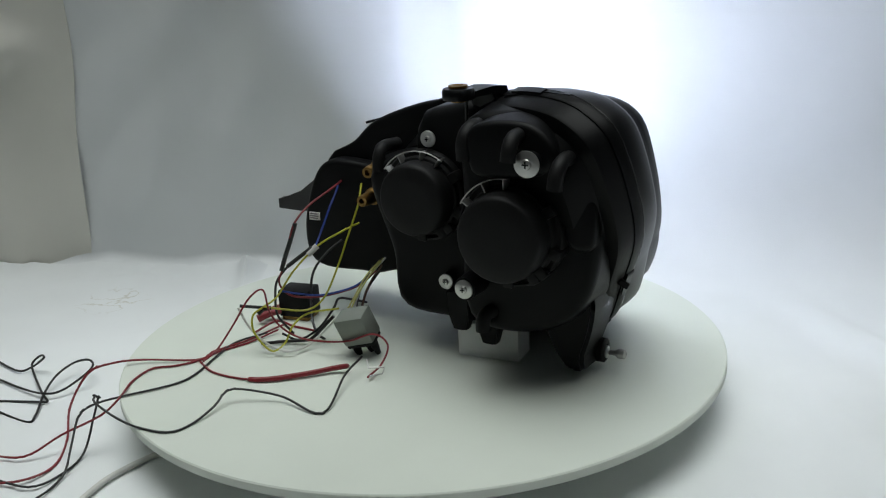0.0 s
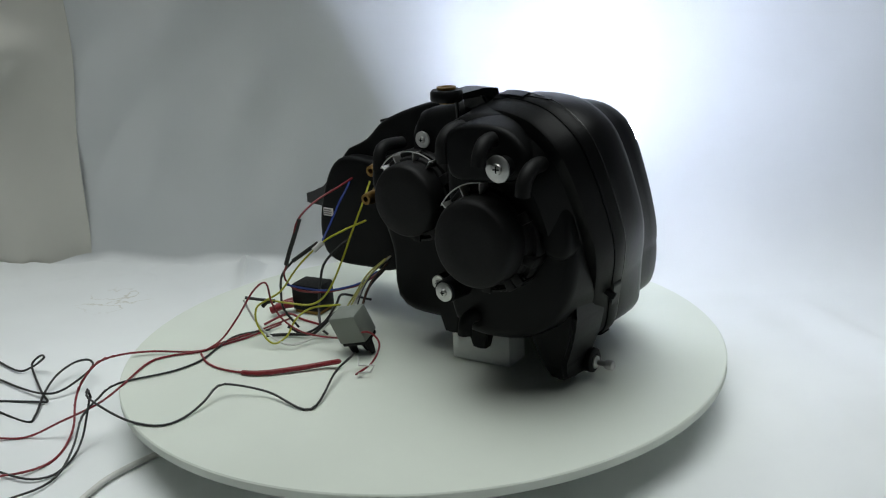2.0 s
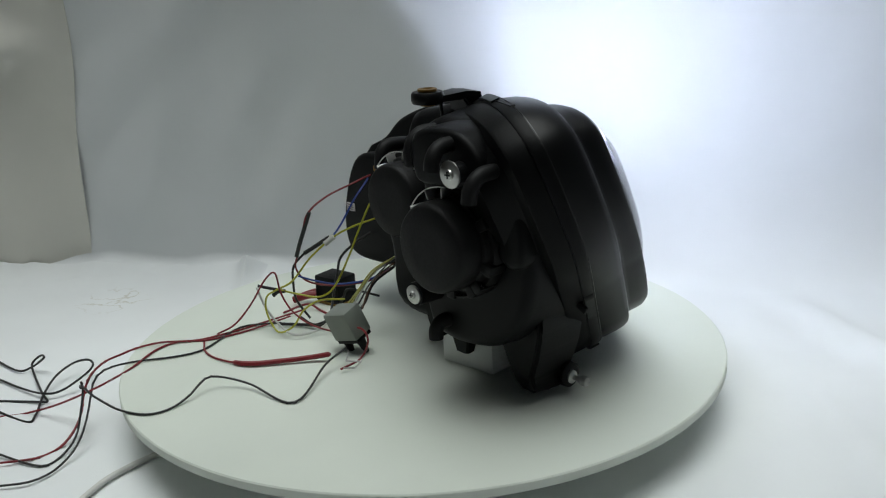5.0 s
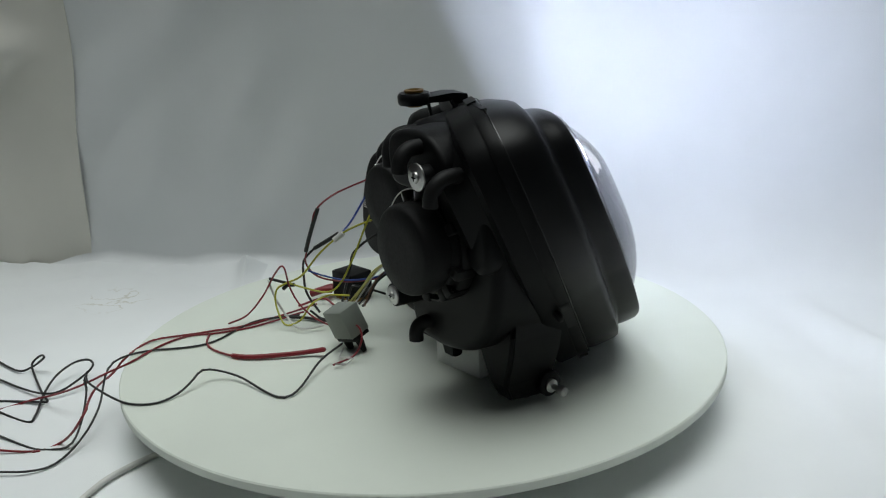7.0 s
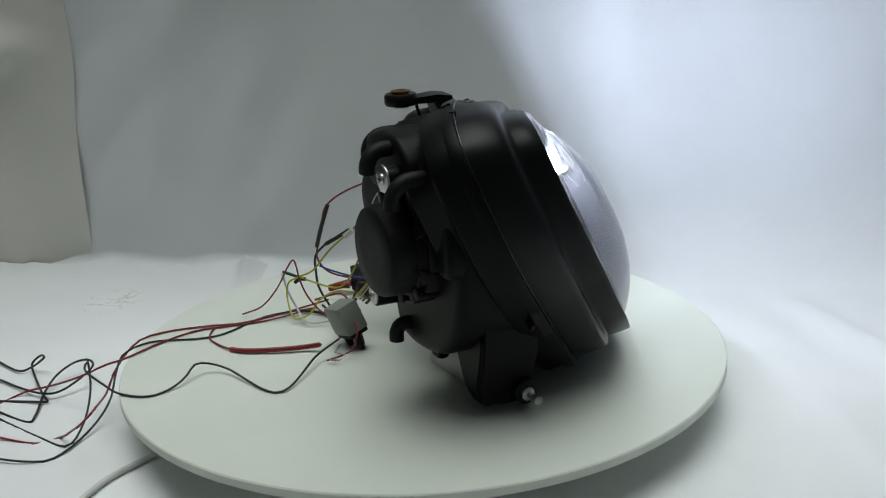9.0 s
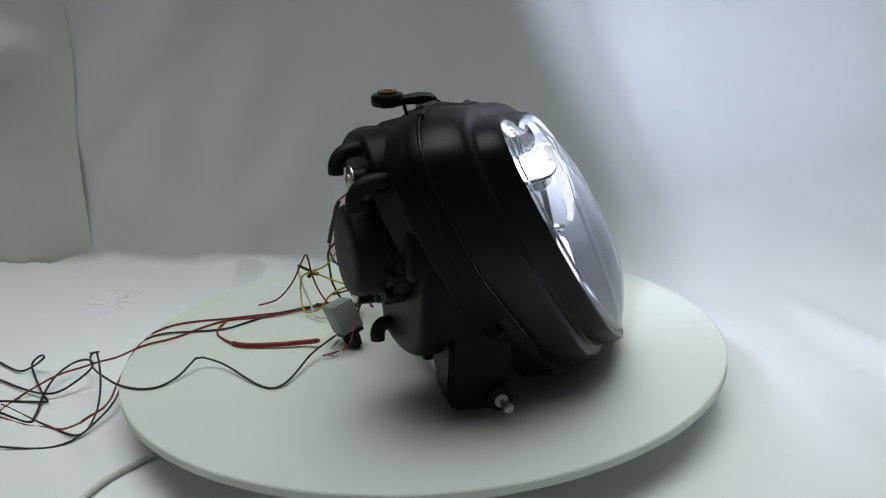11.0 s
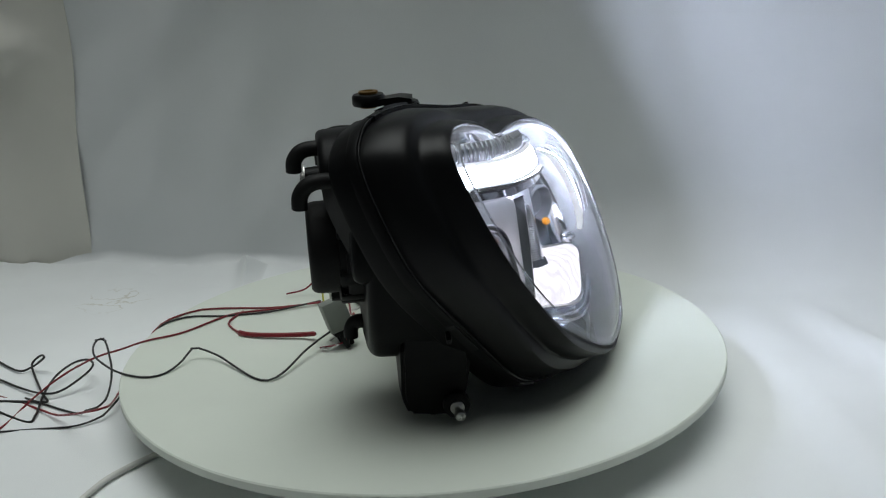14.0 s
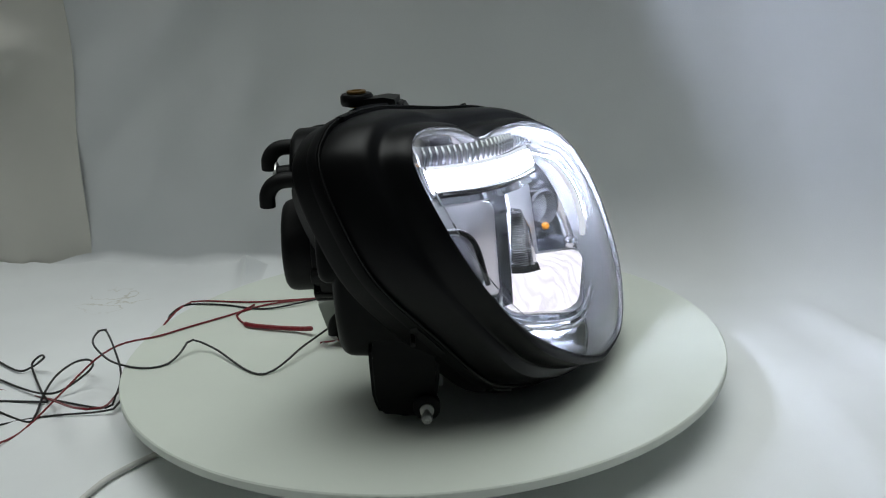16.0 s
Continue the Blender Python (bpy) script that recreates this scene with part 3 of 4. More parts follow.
    patch = part("ribbed_patch", ribbon([np.array(p) for p in [(0.065, 0.083, 0.213), (0.031, 0.099, 0.210), (-0.000, 0.115, 0.204), (-0.029, 0.132, 0.194)]], (0.013, 0.012), 0.001), SATINCHROME, head, "short ribbed chrome strip beyond the bar")
    for p in spline([np.array(p) for p in [(0.065, 0.083, 0.213), (0.031, 0.099, 0.210), (-0.000, 0.115, 0.204), (-0.029, 0.132, 0.194)]], 5)[1:-1]:
        part("rib", tube(bmesh.new(), [p - VV * 0.005 + HH * 0.002 + NN * 0.001, p + NN * 0.002, p + VV * 0.005 - HH * 0.001 + NN * 0.001], 0.0013, 6, 3), CHROME, patch)
    # silver bezel of the projector, its recess, the post and the ribbed guide beside it
    plate("bezel_plate", [(0.219, 0.009, 0.205), (0.143, 0.069, 0.182), (0.177, 0.070, 0.110), (0.226, 0.029, 0.130)], 0.012, SATINCHROME, head, "smooth silver projector bezel", 0.10, 0.003)
    part("recess_lip", tube(bmesh.new(), [(0.225, 0.023, 0.181), (0.208, 0.036, 0.176), (0.199, 0.046, 0.168), (0.195, 0.052, 0.156), (0.194, 0.056, 0.139), (0.195, 0.059, 0.126)], 0.0022, 10, 10), SATIN, head, "dark curved lip of the projector recess")
    plate("recess_face", [(0.221, 0.025, 0.178), (0.193, 0.049, 0.166), (0.194, 0.059, 0.125), (0.224, 0.033, 0.137)], 0.003, GREYLENS, head, "grey projector glass in its recess", 0.3, 0.004)
    part("post", ribbon([(0.129, 0.074, 0.177), (0.137, 0.075, 0.155), (0.147, 0.076, 0.125), (0.156, 0.077, 0.094)], (0.012, 0.012, 0.010), 0.006, HH * 0.5 - NN * 0.86, HH * 0.86 + NN * 0.5), CHROME, head, "bright chrome post")
    plate("back_plate", [(0.041, 0.087, 0.165), (0.002, 0.112, 0.160), (0.051, 0.116, 0.090), (0.076, 0.097, 0.098)], 0.003, SATINCHROME, head, "grey silver upright plate", 0.06, 0.001)
    corners = [(0.076, 0.087, 0.158), (0.056, 0.103, 0.144), (0.070, 0.111, 0.098), (0.114, 0.084, 0.110)]
    guide = plate("ribbed_guide", corners, 0.006, GUIDEMAT, head, "clear ribbed light guide", 0.35, 0.006)
    lo, hi = np.array(corners[3]), np.array(corners[0])
    lo2, hi2 = np.array(corners[2]), np.array(corners[1])
    face = np.cross(lo2 - lo, hi - lo)
    face = face / np.linalg.norm(face)
    face = face if face @ (HH * 0.86 + NN * 0.5) > 0 else -face
    for i in range(26):
        f = 0.04 + 0.92 * i / 25
        a, b = lo + (hi - lo) * f, lo2 + (hi2 - lo2) * f
        w = 0.98 if f < 0.75 else 0.98 - (f - 0.75) * 1.6
        b = a + (b - a) * w
        m = (a + b) / 2 + face * 0.0055
        part("rib", tube(bmesh.new(), [a + face * 0.001, m, b + face * 0.001], 0.0009, 6, 4), CHROME, guide)
    part("guide_foot", ribbon([np.array(p) for p in [(0.117, 0.083, 0.112), (0.097, 0.097, 0.105), (0.069, 0.113, 0.098)]], (0.008, 0.008), 0.006, VV, HH * 0.86 + NN * 0.5), SATIN, head, "dark foot of the light guide")
    # bulb shield, and an orange tip for the reflection by it
    bm = lathe(bmesh.new(), [(0.0003, 0.0), (0.016, 0.0), (0.019, 0.01), (0.0195, 0.022), (0.017, 0.024), (0.015, 0.012), (0.0003, 0.008)], axis((-0.02, 0.112, 0.132), (0.75, 0.6, 0.05)), 32)
    part("bulb_shield", bm, GREYLENS, head, "chrome bulb shield")
    # The orange reflection is put in as a small coloured solid.
    bm = lathe(bmesh.new(), [(0.0003, 0.0), (0.0035, 0.001), (0.004, 0.004), (0.0025, 0.008), (0.0003, 0.009)], axis((0.023, 0.124, 0.123), (1, 0.2, 0.1)), 16)
    part("amber_bulb", bm, AMBER_GLINT, head, "amber bulb tip")
    bm = lathe(bmesh.new(), [(0.0003, 0.0), (0.006, 0.0), (0.0065, 0.004), (0.004, 0.007), (0.004, 0.012), (0.0003, 0.014)], axis((0.004, 0.149, 0.099), (0.8, 0.5, 0.3)), 20)
    part("chrome_stud", bm, CHROME, head, "small chrome stud")
    # bulb caps
    for x, z, y0, y1, r, blades in ((0.139, 0.152, -0.062, -0.108, 0.039, (146, 115, 90)), (0.026, 0.163, -0.014, -0.053, 0.035, (142, 117, 84, 58))):
        d = y0 - y1
        m = Matrix(((1, 0, 0, x), (0, 0, -1, y0), (0, 1, 0, z), (0, 0, 0, 1)))
        bm = lathe(bmesh.new(), [(0.0005, 0), (r * 1.24, 0), (r * 1.24, d * 0.3), (r * 1.2, d * 0.36), (r * 1.1, d * 0.36), (r * 1.06, d * 0.46), (r, d * 0.48), (r, d * 0.82), (r * 0.985, d * 0.90), (r * 0.95, d * 0.96), (r * 0.89, d), (r * 0.5, d * 1.005), (0.0005, d * 1.01)], m, 64)
        cap = part("bulb_cap", bm, RUBBER, head, "round black bulb access cap")
        for a in blades:
            bm = bmesh.new()
            box(bm, (r * 1.02, -0.0007, d * 0.3), (r * 1.24, 0.0007, d * 0.62), 0.0003, m @ Matrix.Rotation(radians(a), 4, "Z"))
            part("clip_tab", bm, STEEL, cap, "thin bright clip tab")
        arc_at = np.radians(np.linspace(blades[-1] - 4, blades[0] + 4, 18))
        bm = tube(bmesh.new(), [m @ Vector((r * 1.25 * math.cos(a), r * 1.25 * math.sin(a), d * 0.56)) for a in arc_at], 0.0006, 6, 1)
        part("wire_clip", bm, STEEL, cap, "thin steel retaining wire")
        for a in (-20, -48, 182, 212, 268, 300, 30):
            bm = bmesh.new()
            box(bm, (r * 0.98, -0.005, d * 0.05), (r * 1.27, 0.005, d * 0.5), 0.002, m @ Matrix.Rotation(radians(a), 4, "Z"))
            part("latch", bm, RUBBER, cap)
        bm = tube(bmesh.new(), [m @ Vector((r * 1.2 * math.cos(a), r * 1.2 * math.sin(a), d * 0.42)) for a in np.radians(np.linspace(150, 320, 30))], 0.0016, 6, 1)
        part("guard_ring", bm, SATIN, cap)
    # screws and washers
    for at, r in (((0.168, -0.1055, 0.2192), 0.0112), ((0.0322, -0.0235, 0.2163), 0.0078), ((0.0985, -0.0915, 0.0995), 0.0086), ((0.0471, -0.03, 0.0804), 0.0075)):
        washer(head, at, r)
    for x, y0, y1, z, r in ((0.168, -0.106, -0.08, 0.2192, 0.008), (0.0985, -0.091, -0.045, 0.0995, 0.0105), (0.0471, -0.03, -0.005, 0.0804, 0.007)):
        bm = lathe(bmesh.new(), [(0.0003, 0), (r, 0), (r * 1.2, y1 - y0), (0.0003, y1 - y0)], axis((x, y0, z), (0, 1, 0)), 24)
        part("screw_boss", bm, BLACK, head)
    elbow(head, [(0.156, -0.07, 0.238), (0.156, -0.096, 0.240), (0.156, -0.107, 0.238), (0.156, -0.113, 0.231), (0.155, -0.114, 0.222)], 0.0064)
    elbow(head, [(0.196, -0.07, 0.220), (0.196, -0.094, 0.222), (0.196, -0.105, 0.219), (0.195, -0.111, 0.211), (0.194, -0.112, 0.201)], 0.0064)
    elbow(head, [(0.105, -0.05, 0.238), (0.105, -0.074, 0.240), (0.104, -0.084, 0.236), (0.103, -0.088, 0.228), (0.103, -0.088, 0.215)], 0.0075)
    elbow(head, [(0.116, -0.05, 0.068), (0.112, -0.066, 0.072), (0.109, -0.073, 0.070), (0.108, -0.0765, 0.064), (0.108, -0.077, 0.056)], 0.0065)
    elbow(head, [(-0.028, 0.02, 0.2), (-0.028, -0.005, 0.202), (-0.028, -0.015, 0.196), (-0.028, -0.018, 0.18)], 0.0062)
    # top bracket
    bm = bmesh.new()
    lathe(bm, [(0.0065, 0.0), (0.0135, 0.0), (0.0145, 0.002), (0.0145, 0.008), (0.013, 0.010), (0.0065, 0.010)], pose(0.0765, -0.044, 0.258), 32)
    top = part("top_bracket", bm, SATIN, head, "black top mounting eye")
    bm = bmesh.new()
    loft(bm, [[(0.07, -0.034, 0.259), (0.088, -0.04, 0.259), (0.088, -0.04, 0.264), (0.07, -0.034, 0.264)],
              [(0.078, -0.016, 0.260), (0.1, -0.02, 0.260), (0.1, -0.02, 0.267), (0.078, -0.016, 0.267)],
              [(0.082, -0.006, 0.258), (0.108, -0.01, 0.258), (0.108, -0.01, 0.266), (0.082, -0.006, 0.266)],
              [(0.084, 0.0, 0.235), (0.11, -0.004, 0.235), (0.11, -0.008, 0.25), (0.084, -0.006, 0.25)]])
    part("arm", bm, SATIN, top)
    bm = lathe(bmesh.new(), [(0.0003, 0.0), (0.007, 0.0), (0.007, 0.012), (0.0085, 0.0125), (0.0085, 0.0145), (0.005, 0.015), (0.004, 0.012), (0.0003, 0.012)], pose(0.0765, -0.044, 0.256), 24)
    part("brass_insert", bm, BRASS, top, "brass threaded insert")
    bm = bmesh.new()
    loft(bm, [[(0.078, -0.022, 0.262), (0.1, -0.024, 0.262), (0.1, -0.004, 0.262), (0.078, -0.002, 0.262)],
              [(0.074, -0.016, 0.248), (0.104, -0.018, 0.248), (0.104, 0.004, 0.248), (0.074, 0.006, 0.248)],
              [(0.066, -0.012, 0.228), (0.11, -0.014, 0.228), (0.11, 0.012, 0.228), (0.066, 0.014, 0.228)]])
    bmesh.ops.bevel(bm, geom=list(bm.edges), offset=0.0015, segments=2, affect="EDGES")
    part("web", bm, SATIN, top)
    part("stay", tube(bmesh.new(), [(0.077, -0.03, 0.258), (0.072, -0.022, 0.232)], 0.0016, sub=1), SATIN, top)
    for pts in ([(0.11, -0.02, 0.258), (0.13, -0.028, 0.2625), (0.16, -0.042, 0.2665), (0.185, -0.052, 0.2665)],):
        bm = bmesh.new()
        loft(bm, [[np.array(p) + np.array(q) for q in ((0, -0.002, -0.004), (0, 0.004, -0.004), (0, 0.004, 0.0008), (0, -0.002, 0.0008))] for p in pts])
        part("top_rail", bm, BLACK, head)
    # foot bracket with ball stud
    bm = bmesh.new()
    loft(bm, [[(0.135, -0.04, 0.105), (0.2, -0.04, 0.105), (0.2, 0.016, 0.105), (0.135, 0.016, 0.105)],
              [(0.146, -0.042, 0.070), (0.2, -0.042, 0.070), (0.2, 0.016, 0.070), (0.146, 0.016, 0.070)],
              [(0.153, -0.042, 0.05), (0.196, -0.042, 0.05), (0.196, 0.016, 0.05), (0.153, 0.016, 0.05)],
              [(0.164, -0.042, 0.026), (0.188, -0.042, 0.026), (0.188, 0.013, 0.026), (0.164, 0.013, 0.026)],
              [(0.172, -0.036, 0.011), (0.188, -0.036, 0.011), (0.188, 0.004, 0.006), (0.172, 0.004, 0.006)]])
    bmesh.ops.bevel(bm, geom=list(bm.edges), offset=0.0035, segments=3, affect="EDGES")
    foot = part("foot_bracket", bm, BLACK, head, "black plastic foot bracket")
    bm = lathe(bmesh.new(), [(0.004, 0.0), (0.0115, 0.0), (0.0115, 0.008), (0.0095, 0.0095), (0.006, 0.0095), (0.004, 0.007)], axis((0.186, 0.0035, 0.019), (1, 0, 0)), 28)
    part("stud_socket", bm, RUBBER, foot)
    bm = lathe(bmesh.new(), [(0.0003, 0.0), (0.006, 0.0), (0.006, 0.0045), (0.0025, 0.006), (0.0025, 0.012), (0.0044, 0.0145), (0.0048, 0.0175), (0.004, 0.021), (0.0015, 0.0225), (0.0012, 0.0218), (0.0003, 0.0218)], axis((0.192, 0.0035, 0.0175), (1, 0, 0)), 28)
    part("ball_stud", bm, STEEL, foot, "zinc steel ball stud")
    # small mouldings on the flange and the wing
    bm = lathe(bmesh.new(), [(0.0003, 0.0), (0.005, 0.0), (0.0052, 0.002), (0.004, 0.0038), (0.0003, 0.0042)], axis(lp(0.229, 0.197, 0.139), HH * 0.72 + VV * 0.5 - NN * 0.48), 20)
    part("nub", bm, SATIN, head)
    part("hook", box(bmesh.new(), (-0.006, -0.002, -0.003), (0.005, 0.002, 0.003), 0.001, Matrix.Translation(lp(0.187, 0.044, 0.131)) @ Matrix.Rotation(0.5, 4, "Y")), RUBBER, head)
    part("fin", box(bmesh.new(), (-0.011, -0.004, -0.0013), (0.012, 0.004, 0.0013), 0.0006, Matrix.Translation((-0.086, 0.075, 0.2105)) @ Matrix.Rotation(-0.25, 4, "Y")), SATIN, head)
    # prongs under the body
    for x, y, z in ((0.0906, -0.026, 0.022), (0.062, -0.03, 0.034)):
        bm = bmesh.new()
        loft(bm, [[(x - a, y - b, zz), (x + a, y - b, zz), (x + a, y + b, zz), (x - a, y + b, zz)] for a, b, zz in ((0.012, 0.008, z + 0.04), (0.011, 0.007, z + 0.016), (0.007, 0.005, z))])
        bmesh.ops.bevel(bm, geom=list(bm.edges), offset=0.0012, segments=2, affect="EDGES")
        part("prong", bm, BLACK, head)
    # adjusters and label on the inner pocket
    for x, z in ((-0.05, 0.174), (-0.059, 0.144)):
        bm = lathe(bmesh.new(), [(0.0003, 0), (0.009, 0), (0.009, 0.02), (0.007, 0.022), (0.0065, 0.034), (0.0055, 0.04), (0.003, 0.04), (0.003, 0.034), (0.0003, 0.034)], axis((x, 0.035, z), (0, -1, 0)), 20)
        part("brass_adjuster", bm, BRASS, head, "tarnished brass adjuster")
    label = part("label", box(bmesh.new(), (-0.1495, 0.0285, 0.108), (-0.1365, 0.0305, 0.1165), 0), PAPER, head, "small white printed label")
    for i in range(3):
        z = 0.1095 + i * 0.0024
        part("print_bar", box(bmesh.new(), (-0.1485, 0.0281, z), (-0.1385 + 0.001 * (i % 2), 0.0284, z + 0.0012), 0), INK, label)
    return head


def build_block():
    b = tagged(new("foam_block"), "small white foam block under the headlight", "block")
    part("block", box(bmesh.new(), (0, 0, 0), (0.063, 0.0316, 0.035), 0.0012), FOAM, b)
    b.matrix_world = HEAD @ pose(0.05, -0.0177, 0.0, 0, 0, 4)
    return b


def build_connector():
    """A grey plug housing that stands on its black pins."""
    c = tagged(new("connector"), "grey plastic plug connector with black wire boots", "connector")
    bm = bmesh.new()
    box(bm, (-0.016, -0.012, -0.012), (0.016, 0.012, 0.019), 0.002)
    part("shell", bm, GREYPL, c, "grey plastic shell")
    part("rib", box(bmesh.new(), (-0.021, -0.004, -0.012), (-0.0165, 0.006, 0.006), 0.001), GREYPL, c)
    part("seal", box(bmesh.new(), (-0.0148, -0.0105, -0.016), (0.0148, 0.0105, -0.0118), 0.001), RUBBER, c, "black rubber seal")
    for x, y in ((-0.010, -0.003), (0.0, 0.004), (0.010, -0.002)):
        part("boot", lathe(bmesh.new(), [(0.0003, -0.031), (0.0024, -0.031), (0.0038, -0.024), (0.0046, -0.0155), (0.0003, -0.0155)], pose(x, y, 0), 16), RUBBER, c, "black wire boot")
    m = pose(-0.063, -0.030, 0.029, 16, -14, -24)
    c.matrix_world = m
    return c, m


def build_relay():
    r = tagged(new("relay"), "small black relay box with red wire boots", "relay")
    part("case", box(bmesh.new(), (-0.018, -0.015, 0.004), (0.018, 0.015, 0.034), 0.002), RUBBER, r)
    part("base", box(bmesh.new(), (-0.016, -0.013, 0.0), (0.016, 0.013, 0.005), 0.001), BRASS, r, "brass coloured base")
    for y in (-0.006, 0.006):
        part("boot", tube(bmesh.new(), [(-0.015, y - 0.012, 0.012), (-0.022, y - 0.02, 0.012), (-0.034, y - 0.028, 0.007)], 0.0042, 10, 4), W_RED, r, "red wire boot")
    m = pose(-0.133, 0.094, 0.0, 0, 0, -22)
    r.matrix_world = m
    return r, m


WIRE_PATHS = {}
WIRE_PATHS['W1'] = {
    0.0: [(-0.149, 0.060, 0.0040), (-0.182, 0.029, 0.0015), (-0.213, 0.004, 0.0015), (-0.226, -0.016, 0.0015), (-0.283, -0.013, 0.0040), (-0.312, -0.021, 0.0050), (-0.336, -0.019, -0.0050), (-0.355, -0.029, -0.0350), (-0.346, -0.077, -0.0480), (-0.343, -0.127, -0.0480), (-0.364, -0.150, -0.0480), (-0.398, -0.152, -0.0480)],
    4.0: [(-0.140, 0.093, 0.0040), (-0.181, 0.067, 0.0015), (-0.208, 0.044, 0.0015), (-0.234, 0.028, 0.0015), (-0.281, 0.030, 0.0040), (-0.319, 0.017, 0.0040), (-0.334, -0.014, -0.0000), (-0.343, -0.023, -0.0200), (-0.342, -0.046, -0.0400), (-0.346, -0.083, -0.0480), (-0.360, -0.114, -0.0480), (-0.406, -0.131, -0.0480)],
    9.0: [(-0.106, 0.132, 0.0040), (-0.154, 0.102, 0.0015), (-0.195, 0.079, 0.0015), (-0.231, 0.077, 0.0015), (-0.278, 0.067, 0.0015), (-0.302, 0.044, 0.0015), (-0.315, 0.006, -0.0100), (-0.323, -0.018, -0.0300), (-0.304, -0.140, 0.0015), (-0.353, -0.070, -0.0480), (-0.376, -0.081, -0.0480), (-0.435, -0.053, -0.0480)],
    12.5: [(-0.104, 0.113, 0.0040), (-0.155, 0.107, 0.0015), (-0.205, 0.111, 0.0015), (-0.267, 0.104, 0.0015), (-0.290, 0.082, 0.0015), (-0.298, 0.059, -0.0050), (-0.311, 0.039, -0.0250), (-0.316, 0.002, -0.0400), (-0.292, -0.119, 0.0015), (-0.361, -0.042, -0.0480), (-0.395, -0.022, -0.0480), (-0.470, 0.042, -0.0480)],
    16.0: [(-0.119, 0.138, 0.0040), (-0.191, 0.145, 0.0015), (-0.258, 0.160, 0.0015), (-0.274, 0.141, 0.0015), (-0.280, 0.106, 0.0015), (-0.285, 0.087, -0.0020), (-0.308, 0.050, -0.0300), (-0.320, 0.007, -0.0420), (-0.296, -0.115, 0.0015), (-0.322, -0.111, 0.0015), (-0.399, 0.024, -0.0480), (-0.478, 0.064, -0.0480)],
}
WIRE_PATHS['W3'] = {
    0.0: [(-0.165, 0.039, 0.0040), (-0.193, 0.026, 0.0015), (-0.206, -0.002, 0.0015), (-0.221, -0.049, 0.0015), (-0.238, -0.072, 0.0015), (-0.283, -0.093, 0.0015), (-0.306, -0.098, -0.0020), (-0.321, -0.103, -0.0100), (-0.325, -0.125, -0.0300), (-0.327, -0.145, -0.0450), (-0.333, -0.168, -0.0480), (-0.345, -0.192, -0.0480)],
    4.0: [(-0.161, 0.057, 0.0040), (-0.198, 0.062, 0.0015), (-0.212, 0.037, 0.0015), (-0.229, -0.001, 0.0015), (-0.255, -0.016, 0.0015), (-0.308, -0.029, 0.0015), (-0.328, -0.038, -0.0050), (-0.332, -0.051, -0.0200), (-0.325, -0.105, -0.0350), (-0.333, -0.134, -0.0450), (-0.350, -0.161, -0.0480), (-0.385, -0.172, -0.0480)],
    9.0: [(-0.117, 0.107, 0.0040), (-0.172, 0.096, 0.0015), (-0.209, 0.052, 0.0015), (-0.237, 0.041, 0.0015), (-0.284, 0.041, 0.0015), (-0.307, 0.014, 0.0015), (-0.311, -0.009, -0.0100), (-0.314, -0.032, -0.0300), (-0.327, -0.062, -0.0450), (-0.346, -0.111, -0.0480), (-0.370, -0.116, -0.0480), (-0.411, -0.102, -0.0480)],
    12.5: [(-0.111, 0.124, 0.0040), (-0.184, 0.090, 0.0015), (-0.213, 0.077, 0.0015), (-0.256, 0.081, 0.0015), (-0.285, 0.073, 0.0015), (-0.297, 0.056, -0.0040), (-0.308, 0.038, -0.0250), (-0.312, -0.005, -0.0380), (-0.325, -0.032, -0.0450), (-0.343, -0.066, -0.0480), (-0.380, -0.069, -0.0480), (-0.427, -0.059, -0.0480)],
    16.0: [(-0.119, 0.134, 0.0040), (-0.175, 0.120, 0.0015), (-0.223, 0.141, 0.0015), (-0.269, 0.149, 0.0015), (-0.282, 0.115, 0.0015), (-0.283, 0.103, -0.0020), (-0.308, 0.050, -0.0300), (-0.312, -0.014, -0.0420), (-0.328, -0.021, -0.0460), (-0.374, -0.019, -0.0480), (-0.400, -0.024, -0.0480), (-0.435, -0.037, -0.0480)],
}
